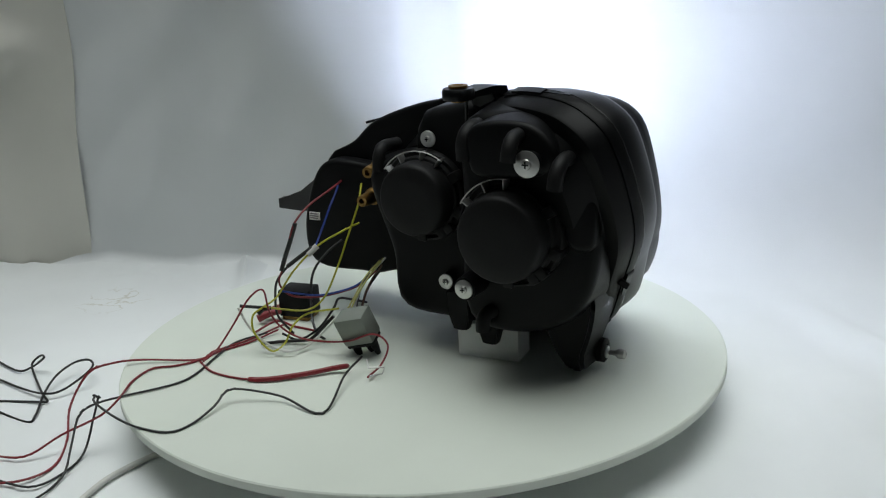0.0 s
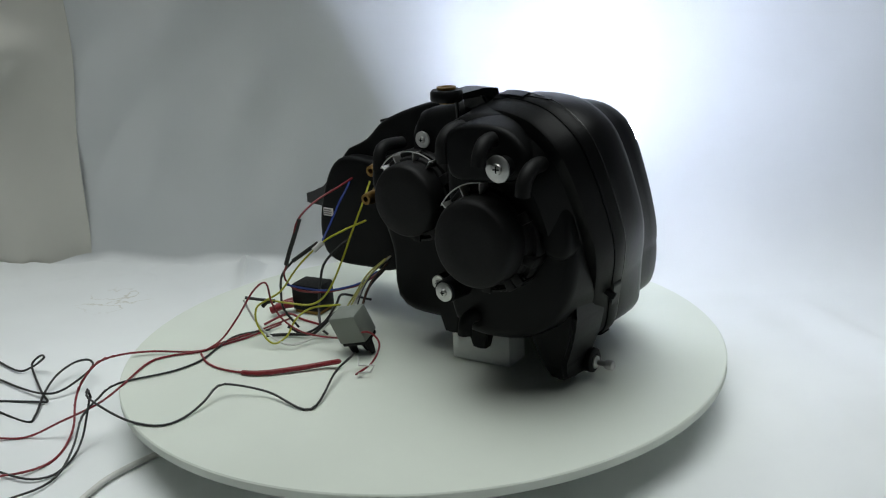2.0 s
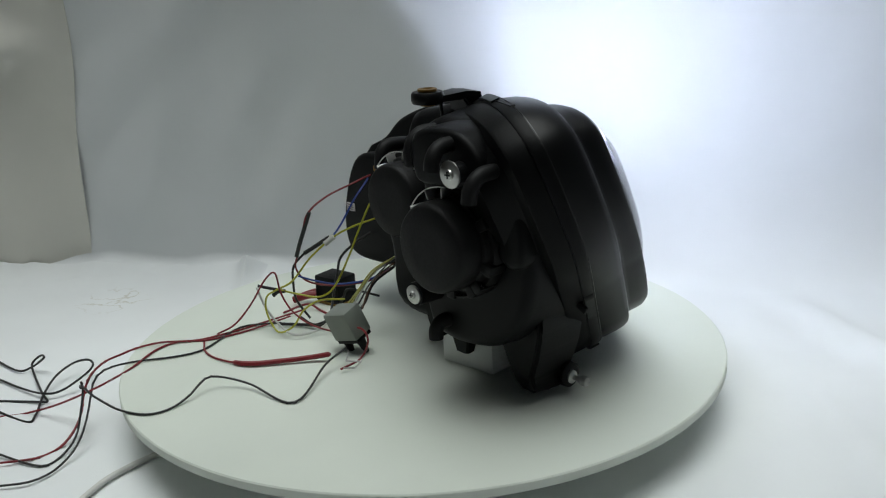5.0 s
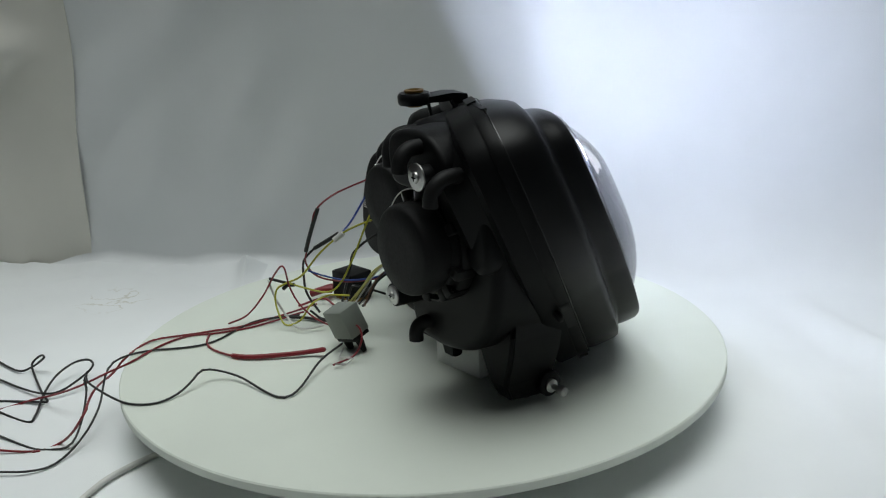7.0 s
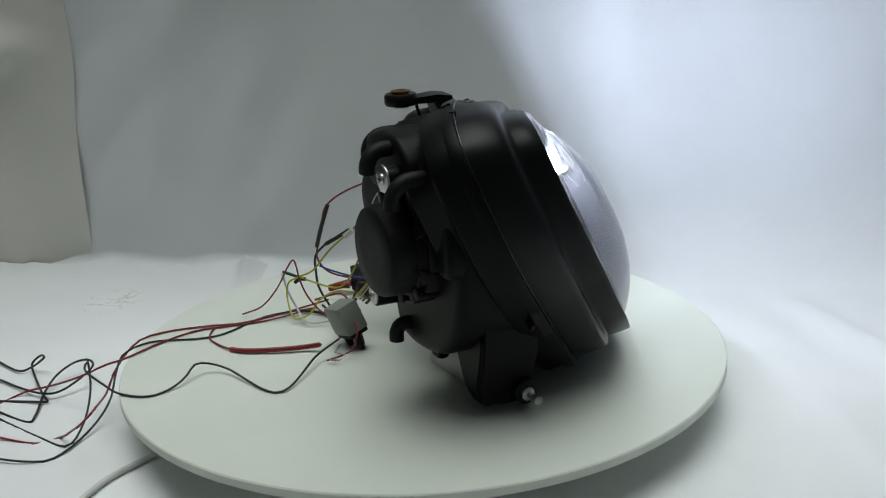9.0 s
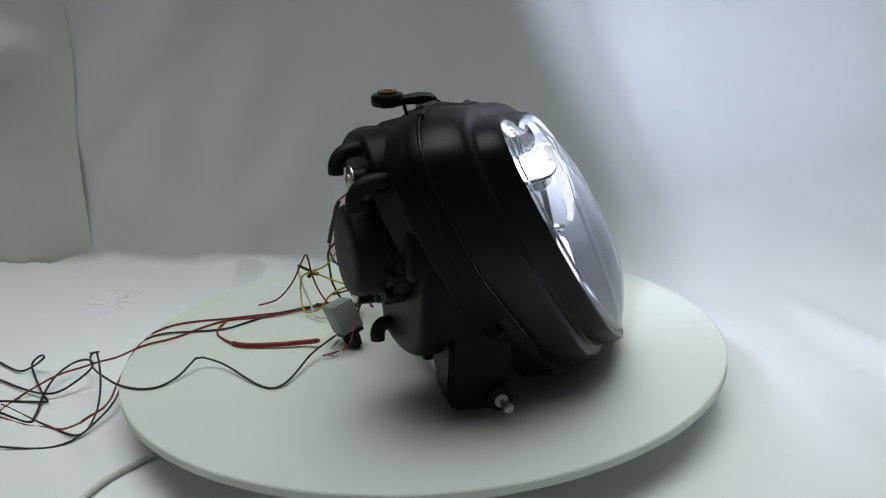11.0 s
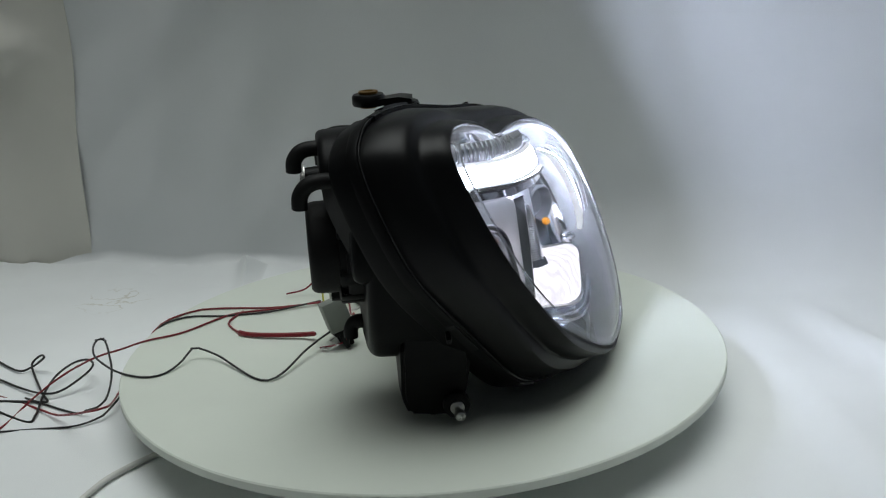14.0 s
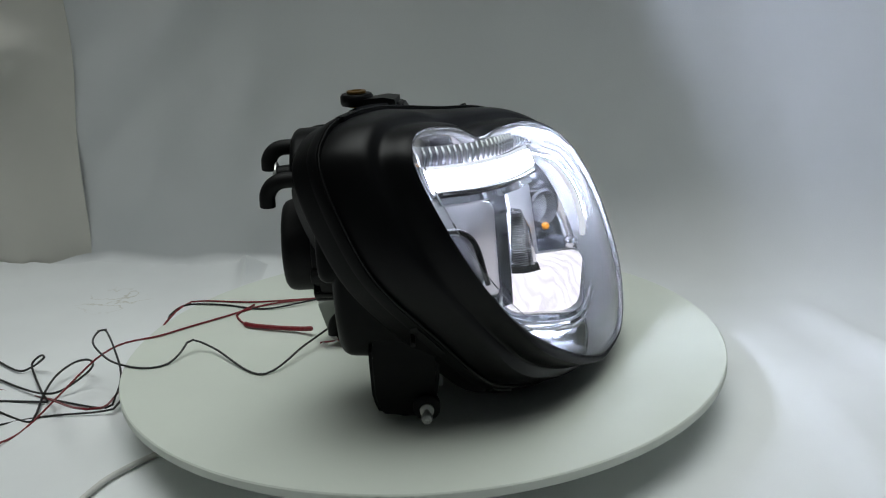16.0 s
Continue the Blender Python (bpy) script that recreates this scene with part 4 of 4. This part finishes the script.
WIRE_PATHS['W2'] = {
    0.0: [(-0.154, 0.045, 0.0040), (-0.181, 0.021, 0.0015), (-0.207, 0.003, 0.0015), (-0.226, -0.018, 0.0015), (-0.246, -0.028, 0.0015), (-0.268, -0.031, 0.0015), (-0.281, -0.059, 0.0015), (-0.284, -0.093, 0.0015), (-0.300, -0.106, -0.0100), (-0.341, -0.101, -0.0300), (-0.374, -0.110, -0.0450), (-0.412, -0.098, -0.0480)],
    4.0: [(-0.151, 0.078, 0.0040), (-0.190, 0.049, 0.0015), (-0.228, 0.027, 0.0015), (-0.258, 0.029, 0.0015), (-0.277, 0.009, 0.0015), (-0.287, -0.032, 0.0015), (-0.307, -0.054, -0.0050), (-0.330, -0.055, -0.0150), (-0.366, -0.036, -0.0350), (-0.394, -0.026, -0.0460), (-0.411, -0.026, -0.0480), (-0.441, -0.022, -0.0480)],
    9.0: [(-0.117, 0.107, 0.0040), (-0.170, 0.082, 0.0015), (-0.212, 0.072, 0.0015), (-0.241, 0.066, 0.0015), (-0.272, 0.039, 0.0015), (-0.303, -0.001, 0.0015), (-0.321, -0.002, -0.0030), (-0.351, -0.003, -0.0150), (-0.382, 0.018, -0.0300), (-0.421, 0.040, -0.0440), (-0.435, 0.036, -0.0480), (-0.452, 0.009, -0.0480)],
    12.5: [(-0.111, 0.115, 0.0040), (-0.167, 0.104, 0.0015), (-0.217, 0.104, 0.0015), (-0.257, 0.052, 0.0015), (-0.295, 0.038, 0.0015), (-0.321, 0.019, -0.0030), (-0.357, 0.038, -0.0150), (-0.394, 0.056, -0.0300), (-0.420, 0.054, -0.0440), (-0.430, 0.029, -0.0480), (-0.433, -0.036, -0.0480)],
    16.0: [(-0.119, 0.138, 0.0040), (-0.176, 0.133, 0.0015), (-0.217, 0.104, 0.0015), (-0.255, 0.076, 0.0015), (-0.281, 0.056, 0.0015), (-0.315, 0.045, -0.0000), (-0.335, 0.029, -0.0050), (-0.353, 0.022, -0.0180), (-0.374, 0.007, -0.0350), (-0.390, -0.021, -0.0460), (-0.400, -0.058, -0.0480), (-0.419, -0.081, -0.0480)],
}
WIRE_PATHS['W4'] = {
    0.0: [(-0.060, -0.067, 0.0150), (-0.075, -0.096, 0.0100), (-0.092, -0.155, 0.0015), (-0.130, -0.125, 0.0060), (-0.166, -0.117, 0.0120), (-0.181, -0.119, 0.0120), (-0.189, -0.135, 0.0060), (-0.205, -0.159, 0.0015), (-0.222, -0.173, 0.0015), (-0.249, -0.162, 0.0015), (-0.274, -0.141, 0.0015), (-0.303, -0.106, 0.0015), (-0.309, -0.092, 0.0015), (-0.306, -0.087, 0.0015), (-0.313, -0.090, -0.0200), (-0.320, -0.109, -0.0450), (-0.329, -0.139, -0.0480), (-0.352, -0.163, -0.0480), (-0.397, -0.141, -0.0480)],
    4.0: [(-0.074, -0.048, 0.0150), (-0.092, -0.074, 0.0100), (-0.115, -0.136, 0.0015), (-0.158, -0.101, 0.0060), (-0.193, -0.092, 0.0120), (-0.204, -0.103, 0.0120), (-0.211, -0.113, 0.0060), (-0.225, -0.134, 0.0015), (-0.243, -0.146, 0.0015), (-0.270, -0.136, 0.0015), (-0.289, -0.119, 0.0015), (-0.320, -0.085, 0.0015), (-0.329, -0.072, 0.0015), (-0.330, -0.059, 0.0015), (-0.330, -0.076, -0.0200), (-0.334, -0.083, -0.0400), (-0.337, -0.122, -0.0480), (-0.351, -0.141, -0.0480), (-0.409, -0.108, -0.0480)],
    9.0: [(-0.084, -0.017, 0.0150), (-0.105, -0.045, 0.0100), (-0.136, -0.106, 0.0015), (-0.192, -0.052, 0.0060), (-0.217, -0.049, 0.0120), (-0.223, -0.059, 0.0120), (-0.229, -0.071, 0.0060), (-0.243, -0.087, 0.0015), (-0.261, -0.097, 0.0015), (-0.288, -0.086, 0.0015), (-0.308, -0.061, 0.0000), (-0.332, -0.031, 0.0000), (-0.340, -0.016, 0.0000), (-0.340, -0.002, -0.0000), (-0.331, -0.038, -0.0200), (-0.334, -0.065, -0.0400), (-0.344, -0.091, -0.0480), (-0.383, -0.061, -0.0480), (-0.447, -0.005, -0.0480)],
    12.5: [(-0.091, -0.001, 0.0150), (-0.112, -0.030, 0.0100), (-0.145, -0.089, 0.0015), (-0.201, -0.032, 0.0060), (-0.224, -0.024, 0.0120), (-0.229, -0.030, 0.0120), (-0.233, -0.037, 0.0060), (-0.246, -0.055, 0.0015), (-0.263, -0.069, 0.0015), (-0.289, -0.058, 0.0015), (-0.313, -0.031, 0.0000), (-0.335, 0.000, 0.0000), (-0.343, 0.038, 0.0000), (-0.336, 0.042, 0.0000), (-0.319, -0.008, -0.0100), (-0.317, -0.032, -0.0300), (-0.330, -0.054, -0.0460), (-0.372, -0.026, -0.0480), (-0.436, 0.030, -0.0480)],
    16.0: [(-0.092, 0.023, 0.0150), (-0.118, -0.014, 0.0100), (-0.157, -0.062, 0.0015), (-0.211, -0.001, 0.0060), (-0.233, 0.011, 0.0120), (-0.240, 0.005, 0.0120), (-0.245, -0.006, 0.0060), (-0.256, -0.023, 0.0015), (-0.277, -0.029, 0.0015), (-0.305, -0.015, 0.0015), (-0.326, 0.010, 0.0000), (-0.349, 0.050, -0.0000), (-0.353, 0.080, 0.0000), (-0.345, 0.086, 0.0000), (-0.317, 0.019, 0.0000), (-0.304, -0.017, -0.0100), (-0.315, -0.009, -0.0350), (-0.328, -0.011, -0.0470), (-0.399, 0.024, -0.0480)],
}
WIRE_PATHS['W6'] = {
    0.0: [(-0.074, -0.070, 0.0080), (-0.087, -0.066, 0.0050), (-0.114, -0.073, 0.0040), (-0.151, -0.078, 0.0030), (-0.180, -0.067, 0.0015), (-0.207, -0.048, 0.0015), (-0.223, -0.021, 0.0015)],
    4.0: [(-0.091, -0.045, 0.0080), (-0.106, -0.042, 0.0050), (-0.133, -0.045, 0.0040), (-0.171, -0.046, 0.0030), (-0.205, -0.026, 0.0015), (-0.222, -0.004, 0.0015), (-0.229, 0.021, 0.0015)],
    9.0: [(-0.105, -0.012, 0.0080), (-0.119, -0.008, 0.0050), (-0.148, -0.008, 0.0040), (-0.189, -0.001, 0.0030), (-0.217, 0.027, 0.0015), (-0.226, 0.047, 0.0015), (-0.224, 0.071, 0.0015)],
    12.5: [(-0.109, 0.007, 0.0080), (-0.121, 0.014, 0.0050), (-0.151, 0.016, 0.0040), (-0.187, 0.024, 0.0030), (-0.210, 0.052, 0.0015), (-0.215, 0.073, 0.0015), (-0.207, 0.102, 0.0015)],
    16.0: [(-0.117, 0.034, 0.0080), (-0.130, 0.043, 0.0050), (-0.155, 0.053, 0.0040), (-0.187, 0.069, 0.0030), (-0.201, 0.093, 0.0015), (-0.204, 0.110, 0.0015), (-0.190, 0.135, 0.0015)],
}
STATIC_A = [(-0.504, 0.151, -0.0470), (-0.455, 0.102, -0.0470), (-0.439, 0.103, -0.0450), (-0.419, 0.092, -0.0300), (-0.425, 0.099, -0.0300), (-0.436, 0.100, -0.0400), (-0.425, 0.075, -0.0450), (-0.403, 0.030, -0.0450), (-0.393, 0.013, -0.0470), (-0.408, 0.015, -0.0470), (-0.457, 0.024, -0.0470)]
STATIC_B = [(-0.483, 0.094, -0.0470), (-0.430, 0.048, -0.0460), (-0.399, 0.027, -0.0440), (-0.382, 0.031, -0.0430), (-0.363, 0.049, -0.0350), (-0.357, 0.063, -0.0300), (-0.367, 0.079, -0.0300), (-0.385, 0.084, -0.0350), (-0.398, 0.064, -0.0400), (-0.401, 0.029, -0.0450), (-0.394, -0.020, -0.0460), (-0.400, -0.032, -0.0470), (-0.451, 0.007, -0.0470)]
CABLE = [(-0.301, -0.208, -0.0460), (-0.297, -0.190, -0.0460), (-0.282, -0.156, -0.0460), (-0.252, -0.122, -0.0460), (-0.222, -0.100, -0.0460)]
HARNESS = (
    ('red', .00105, W_RED, [(-0.071, 0.090, 0.155), (-0.086, 0.060, 0.150), (-0.108, 0.030, 0.141), (-0.122, 0.012, 0.127), (-0.129, 0.011, 0.104), (-0.135, 0.011, 0.086), (-0.142, 0.015, 0.067), (-0.132, 0.020, 0.051), (-0.107, 0.030, 0.044), (-0.078, 0.035, 0.047), (-0.061, 0.040, 0.052), (-0.045, 0.050, 0.062)]),
    ('blue', .00105, W_BLUE, [(-0.084, 0.100, 0.154), (-0.080, 0.080, 0.148), (-0.088, 0.060, 0.132), (-0.098, 0.045, 0.110), (-0.104, 0.030, 0.098)]),
    ('blue', .00105, W_BLUE, [(-0.140, 0.015, 0.058), (-0.123, 0.020, 0.052), (-0.101, 0.030, 0.046), (-0.069, 0.035, 0.051), (-0.051, 0.050, 0.059)]),
    ('black', .0023, W_BLACK, [(-0.120, 0.013, 0.129), (-0.127, 0.011, 0.110), (-0.133, 0.011, 0.095), (-0.138, 0.011, 0.081)]),
    ('black', .0022, W_BLACK, [(-0.107, 0.030, 0.098), (-0.123, 0.025, 0.088), (-0.133, 0.020, 0.082)]),
    ('black', .0013, W_BLACK, [(-0.131, 0.020, 0.084), (-0.144, 0.015, 0.069), (-0.148, 0.018, 0.048), (-0.147, 0.020, 0.029), (-0.133, 0.020, 0.009)]),
    ('yellow', .00105, W_YELLOW, [(-0.059, 0.050, 0.115), (-0.079, 0.035, 0.110), (-0.103, 0.030, 0.098), (-0.127, 0.020, 0.077), (-0.145, 0.010, 0.054), (-0.159, 0.000, 0.047), (-0.169, -0.005, 0.040), (-0.168, -0.010, 0.024), (-0.152, -0.020, 0.008), (-0.139, -0.010, 0.011), (-0.130, 0.000, 0.026), (-0.115, 0.010, 0.034), (-0.083, 0.000, 0.041)]),
    ('yellow', .00105, W_YELLOW, [(-0.054, 0.060, 0.154), (-0.058, 0.030, 0.138), (-0.070, 0.020, 0.109), (-0.081, 0.015, 0.082), (-0.097, 0.010, 0.051), (-0.115, 0.010, 0.038), (-0.140, 0.005, 0.042), (-0.159, 0.000, 0.048)]),
    ('yellow', .0009, W_PALE, [(-0.036, 0.040, 0.078), (-0.049, 0.010, 0.072), (-0.062, 0.000, 0.056), (-0.072, -0.010, 0.040)]),
    ('yellow', .0009, W_PALE, [(-0.040, 0.040, 0.076), (-0.054, 0.010, 0.070), (-0.066, 0.000, 0.053), (-0.077, -0.010, 0.038)]),
    ('white', .0009, W_WHITE, [(-0.034, 0.040, 0.079), (-0.053, 0.010, 0.067), (-0.064, 0.000, 0.050), (-0.070, -0.010, 0.038)]),
    ('black', .0009, W_BLACK, [(-0.048, 0.050, 0.068), (-0.060, 0.020, 0.054), (-0.065, 0.000, 0.041), (-0.066, -0.010, 0.037)]),
    ('black', .0014, W_BLACK, [(-0.041, 0.040, 0.065), (-0.053, 0.010, 0.057), (-0.060, 0.000, 0.040), (-0.062, -0.010, 0.035)]),
    ('brown', .0009, W_BROWN, [(-0.038, 0.040, 0.071), (-0.050, 0.012, 0.063), (-0.057, 0.000, 0.049), (-0.060, -0.010, 0.035)]),
    ('white', .0012, W_WHITE, [(-0.184, 0.003, 0.047), (-0.175, 0.000, 0.028), (-0.159, -0.005, 0.011), (-0.135, -0.020, 0.006), (-0.117, -0.005, 0.005), (-0.099, 0.000, 0.018), (-0.081, -0.010, 0.039)]),
    ('black', .0017, W_BLACK, [(-0.182, 0.003, 0.049), (-0.168, 0.003, 0.047), (-0.151, 0.003, 0.045)]),
    ('black', .0022, W_BLACK, [(-0.151, 0.003, 0.045), (-0.159, 0.002, 0.044), (-0.164, 0.000, 0.040)]),
    ('black', .0014, W_BLACK, [(-0.080, 0.080, 0.089), (-0.095, 0.070, 0.080), (-0.109, 0.060, 0.066), (-0.115, 0.060, 0.047), (-0.115, 0.040, 0.019), (-0.109, 0.020, 0.008), (-0.101, 0.010, 0.005)]),
    ('black', .0013, W_BLACK, [(-0.145, 0.020, 0.010), (-0.128, 0.020, 0.002), (-0.106, 0.020, 0.014), (-0.089, 0.010, 0.038), (-0.083, 0.010, 0.048), (-0.072, 0.020, 0.043), (-0.056, 0.030, 0.035)]),
    ('black', .0018, W_BLACK, [(-0.166, 0.010, 0.004), (-0.145, 0.015, 0.003), (-0.121, 0.010, 0.005), (-0.112, 0.010, 0.008), (-0.090, 0.010, 0.029)]),
    ('red', .0010, W_RED, [(-0.218, -0.030, 0.005), (-0.207, -0.010, 0.009), (-0.191, 0.000, 0.029), (-0.172, 0.000, 0.057), (-0.156, -0.007, 0.068), (-0.152, -0.005, 0.045), (-0.141, -0.005, 0.026), (-0.118, -0.010, 0.014), (-0.077, -0.035, 0.019), (-0.048, -0.050, 0.031), (-0.034, -0.065, 0.025), (-0.041, -0.070, 0.008), (-0.054, -0.090, 0.004)]),
    ('red', .0013, W_RED, [(-0.112, 0.044, 0.001), (-0.138, 0.060, 0.002), (-0.156, 0.065, 0.007), (-0.178, 0.047, 0.002)]),
)


def build_harness():
    """Short leads between the headlight, relay and plug."""
    things = []
    for colour, thick, material, pts in HARNESS:
        w = tagged(new("lead"), colour + " lead hanging from the headlight into the wire tangle", "wire", "leads of the headlight")
        part("insulation", tube(bmesh.new(), pts, thick, 8, 8), material, w)
        things.append(w)
    t = tagged(new("terminal"), "clear plastic crimp terminal on a blue lead", "terminal")
    part("sleeve", tube(bmesh.new(), [(-0.102, 0.030, 0.099), (-0.107, 0.029, 0.095), (-0.112, 0.027, 0.091)], 0.0032, 10, 4), W_WHITE, t)
    things.append(t)
    t = tagged(new("metal_clip"), "small bare steel terminal clip lying on the table", "clip")
    part("wire_loop", tube(bmesh.new(), [(-0.054, -0.088, 0.004), (-0.040, -0.088, 0.006), (-0.038, -0.078, 0.008), (-0.053, -0.078, 0.008), (-0.055, -0.066, 0.012)], 0.0009, 6, 1), STEEL, t)
    things.append(t)
    return things


def build_long_wires():
    """The supply wires, in short stiff pieces that follow the pull of the table."""
    kinds = {"W1": (W_RED, "red", 46, 0), "W2": (W_RED, "red", 46, 0), "W3": (W_BLACK, "black", 46, 0), "W4": (W_BLACK, "black", 84, 0), "W6": (W_RED, "red", 22, 12)}
    moves = []
    for key, (material, colour, n, thick) in kinds.items():
        w = tagged(new("supply_wire"), colour + " supply wire trailing from the table top to the cloth" if not thick else "red wire with a thick red sleeve lying on the table", "wire", "supply wires")
        shapes = {}
        for t, pts in WIRE_PATHS[key].items():
            c = spline(pts, 12)
            s = np.r_[0, np.cumsum(np.linalg.norm(np.diff(c, axis=0), axis=1))]
            u = np.linspace(0, s[-1], n + 1)
            shapes[t] = np.stack([np.interp(u, s, c[:, i]) for i in range(3)], 1)
        ts = sorted(shapes)
        stack = np.array([shapes[t] for t in ts])
        length = np.linalg.norm(np.diff(stack, axis=1), axis=2).max() * 1.04
        meshes = []
        for r in (0.0011, 0.0027):
            bm = bmesh.new()
            lathe(bm, [(r * 0.5, -length / 2 - r * 0.8), (r, -length / 2), (r, length / 2), (r * 0.5, length / 2 + r * 0.8)], axis((0, 0, 0), (1, 0, 0)), 8)
            ob = part("wire_piece", bm, material, w)
            meshes.append(ob.data)
            bpy.data.objects.remove(ob)
        for i in range(n):
            ob = new("wire_piece", meshes[1 if i < thick else 0])
            ob.parent = w
            rows = []
            for t in np.linspace(0, 16, 13):
                pts = np.array([[np.interp(t, ts, stack[:, k, a]) for a in range(3)] for k in (i, i + 1)])
                d = Vector(pts[1] - pts[0])
                yaw, tilt = math.atan2(d.y, d.x), -math.atan2(d.z, math.hypot(d.x, d.y))
                rows.append((float(t), Matrix.Translation(Vector(pts.mean(axis=0))) @ Matrix.Rotation(yaw, 4, "Z") @ Matrix.Rotation(tilt, 4, "Y")))
            moves.append((ob, rows))
    return moves


def build_loose_wires():
    for pts, label in ((STATIC_A, "thin black wire end curled on the white cloth"), (STATIC_B, "black wire looped on the white cloth")):
        w = tagged(new("loose_wire"), label, "wire", "loose wires on the cloth")
        part("insulation", tube(bmesh.new(), pts, 0.00125, 8, 10), W_BLACK, w)
    w = tagged(new("power_cable"), "white power cable running under the turntable", "cable")
    part("sheath", tube(bmesh.new(), CABLE, 0.0028, 10, 10), W_WHITE, w)


build_backdrop()
build_cloths()
build_room()
build_lamp()
disc = build_turntable()
head = build_headlight()
block = build_block()
plug, plug_pose = build_connector()
relay, relay_pose = build_relay()
leads = build_harness()
wire_moves = build_long_wires()
build_loose_wires()


# ---- movement ----
def spin(t):
    return Matrix.Rotation(radians(RATE * t), 4, "Z")


TIMES = [i * 1.0 for i in range(17)]


def motions():
    walk(disc, [(t, spin(t)) for t in TIMES])
    for thing, place in ((head, HEAD), (block, block.matrix_world.copy()), (relay, relay_pose)):
        walk(thing, [(t, spin(t) @ place) for t in TIMES])
    drag = ((0.0, -0.063, -0.028), (4.0, -0.072, -0.018), (7.0, -0.075, -0.0115), (9.0, -0.0755, -0.003), (12.0, -0.081, 0.002), (14.0, -0.086, 0.006), (16.0, -0.088, 0.013))
    turn = plug_pose.to_3x3().to_4x4()
    walk(plug, [(t, Matrix.Translation((x, y, plug_pose.translation.z)) @ spin(t) @ turn) for t, x, y in drag])
    for thing in leads:
        walk(thing, [(t, spin(t)) for t in TIMES])
    for piece, rows in wire_moves:
        walk(piece, rows)


motions()
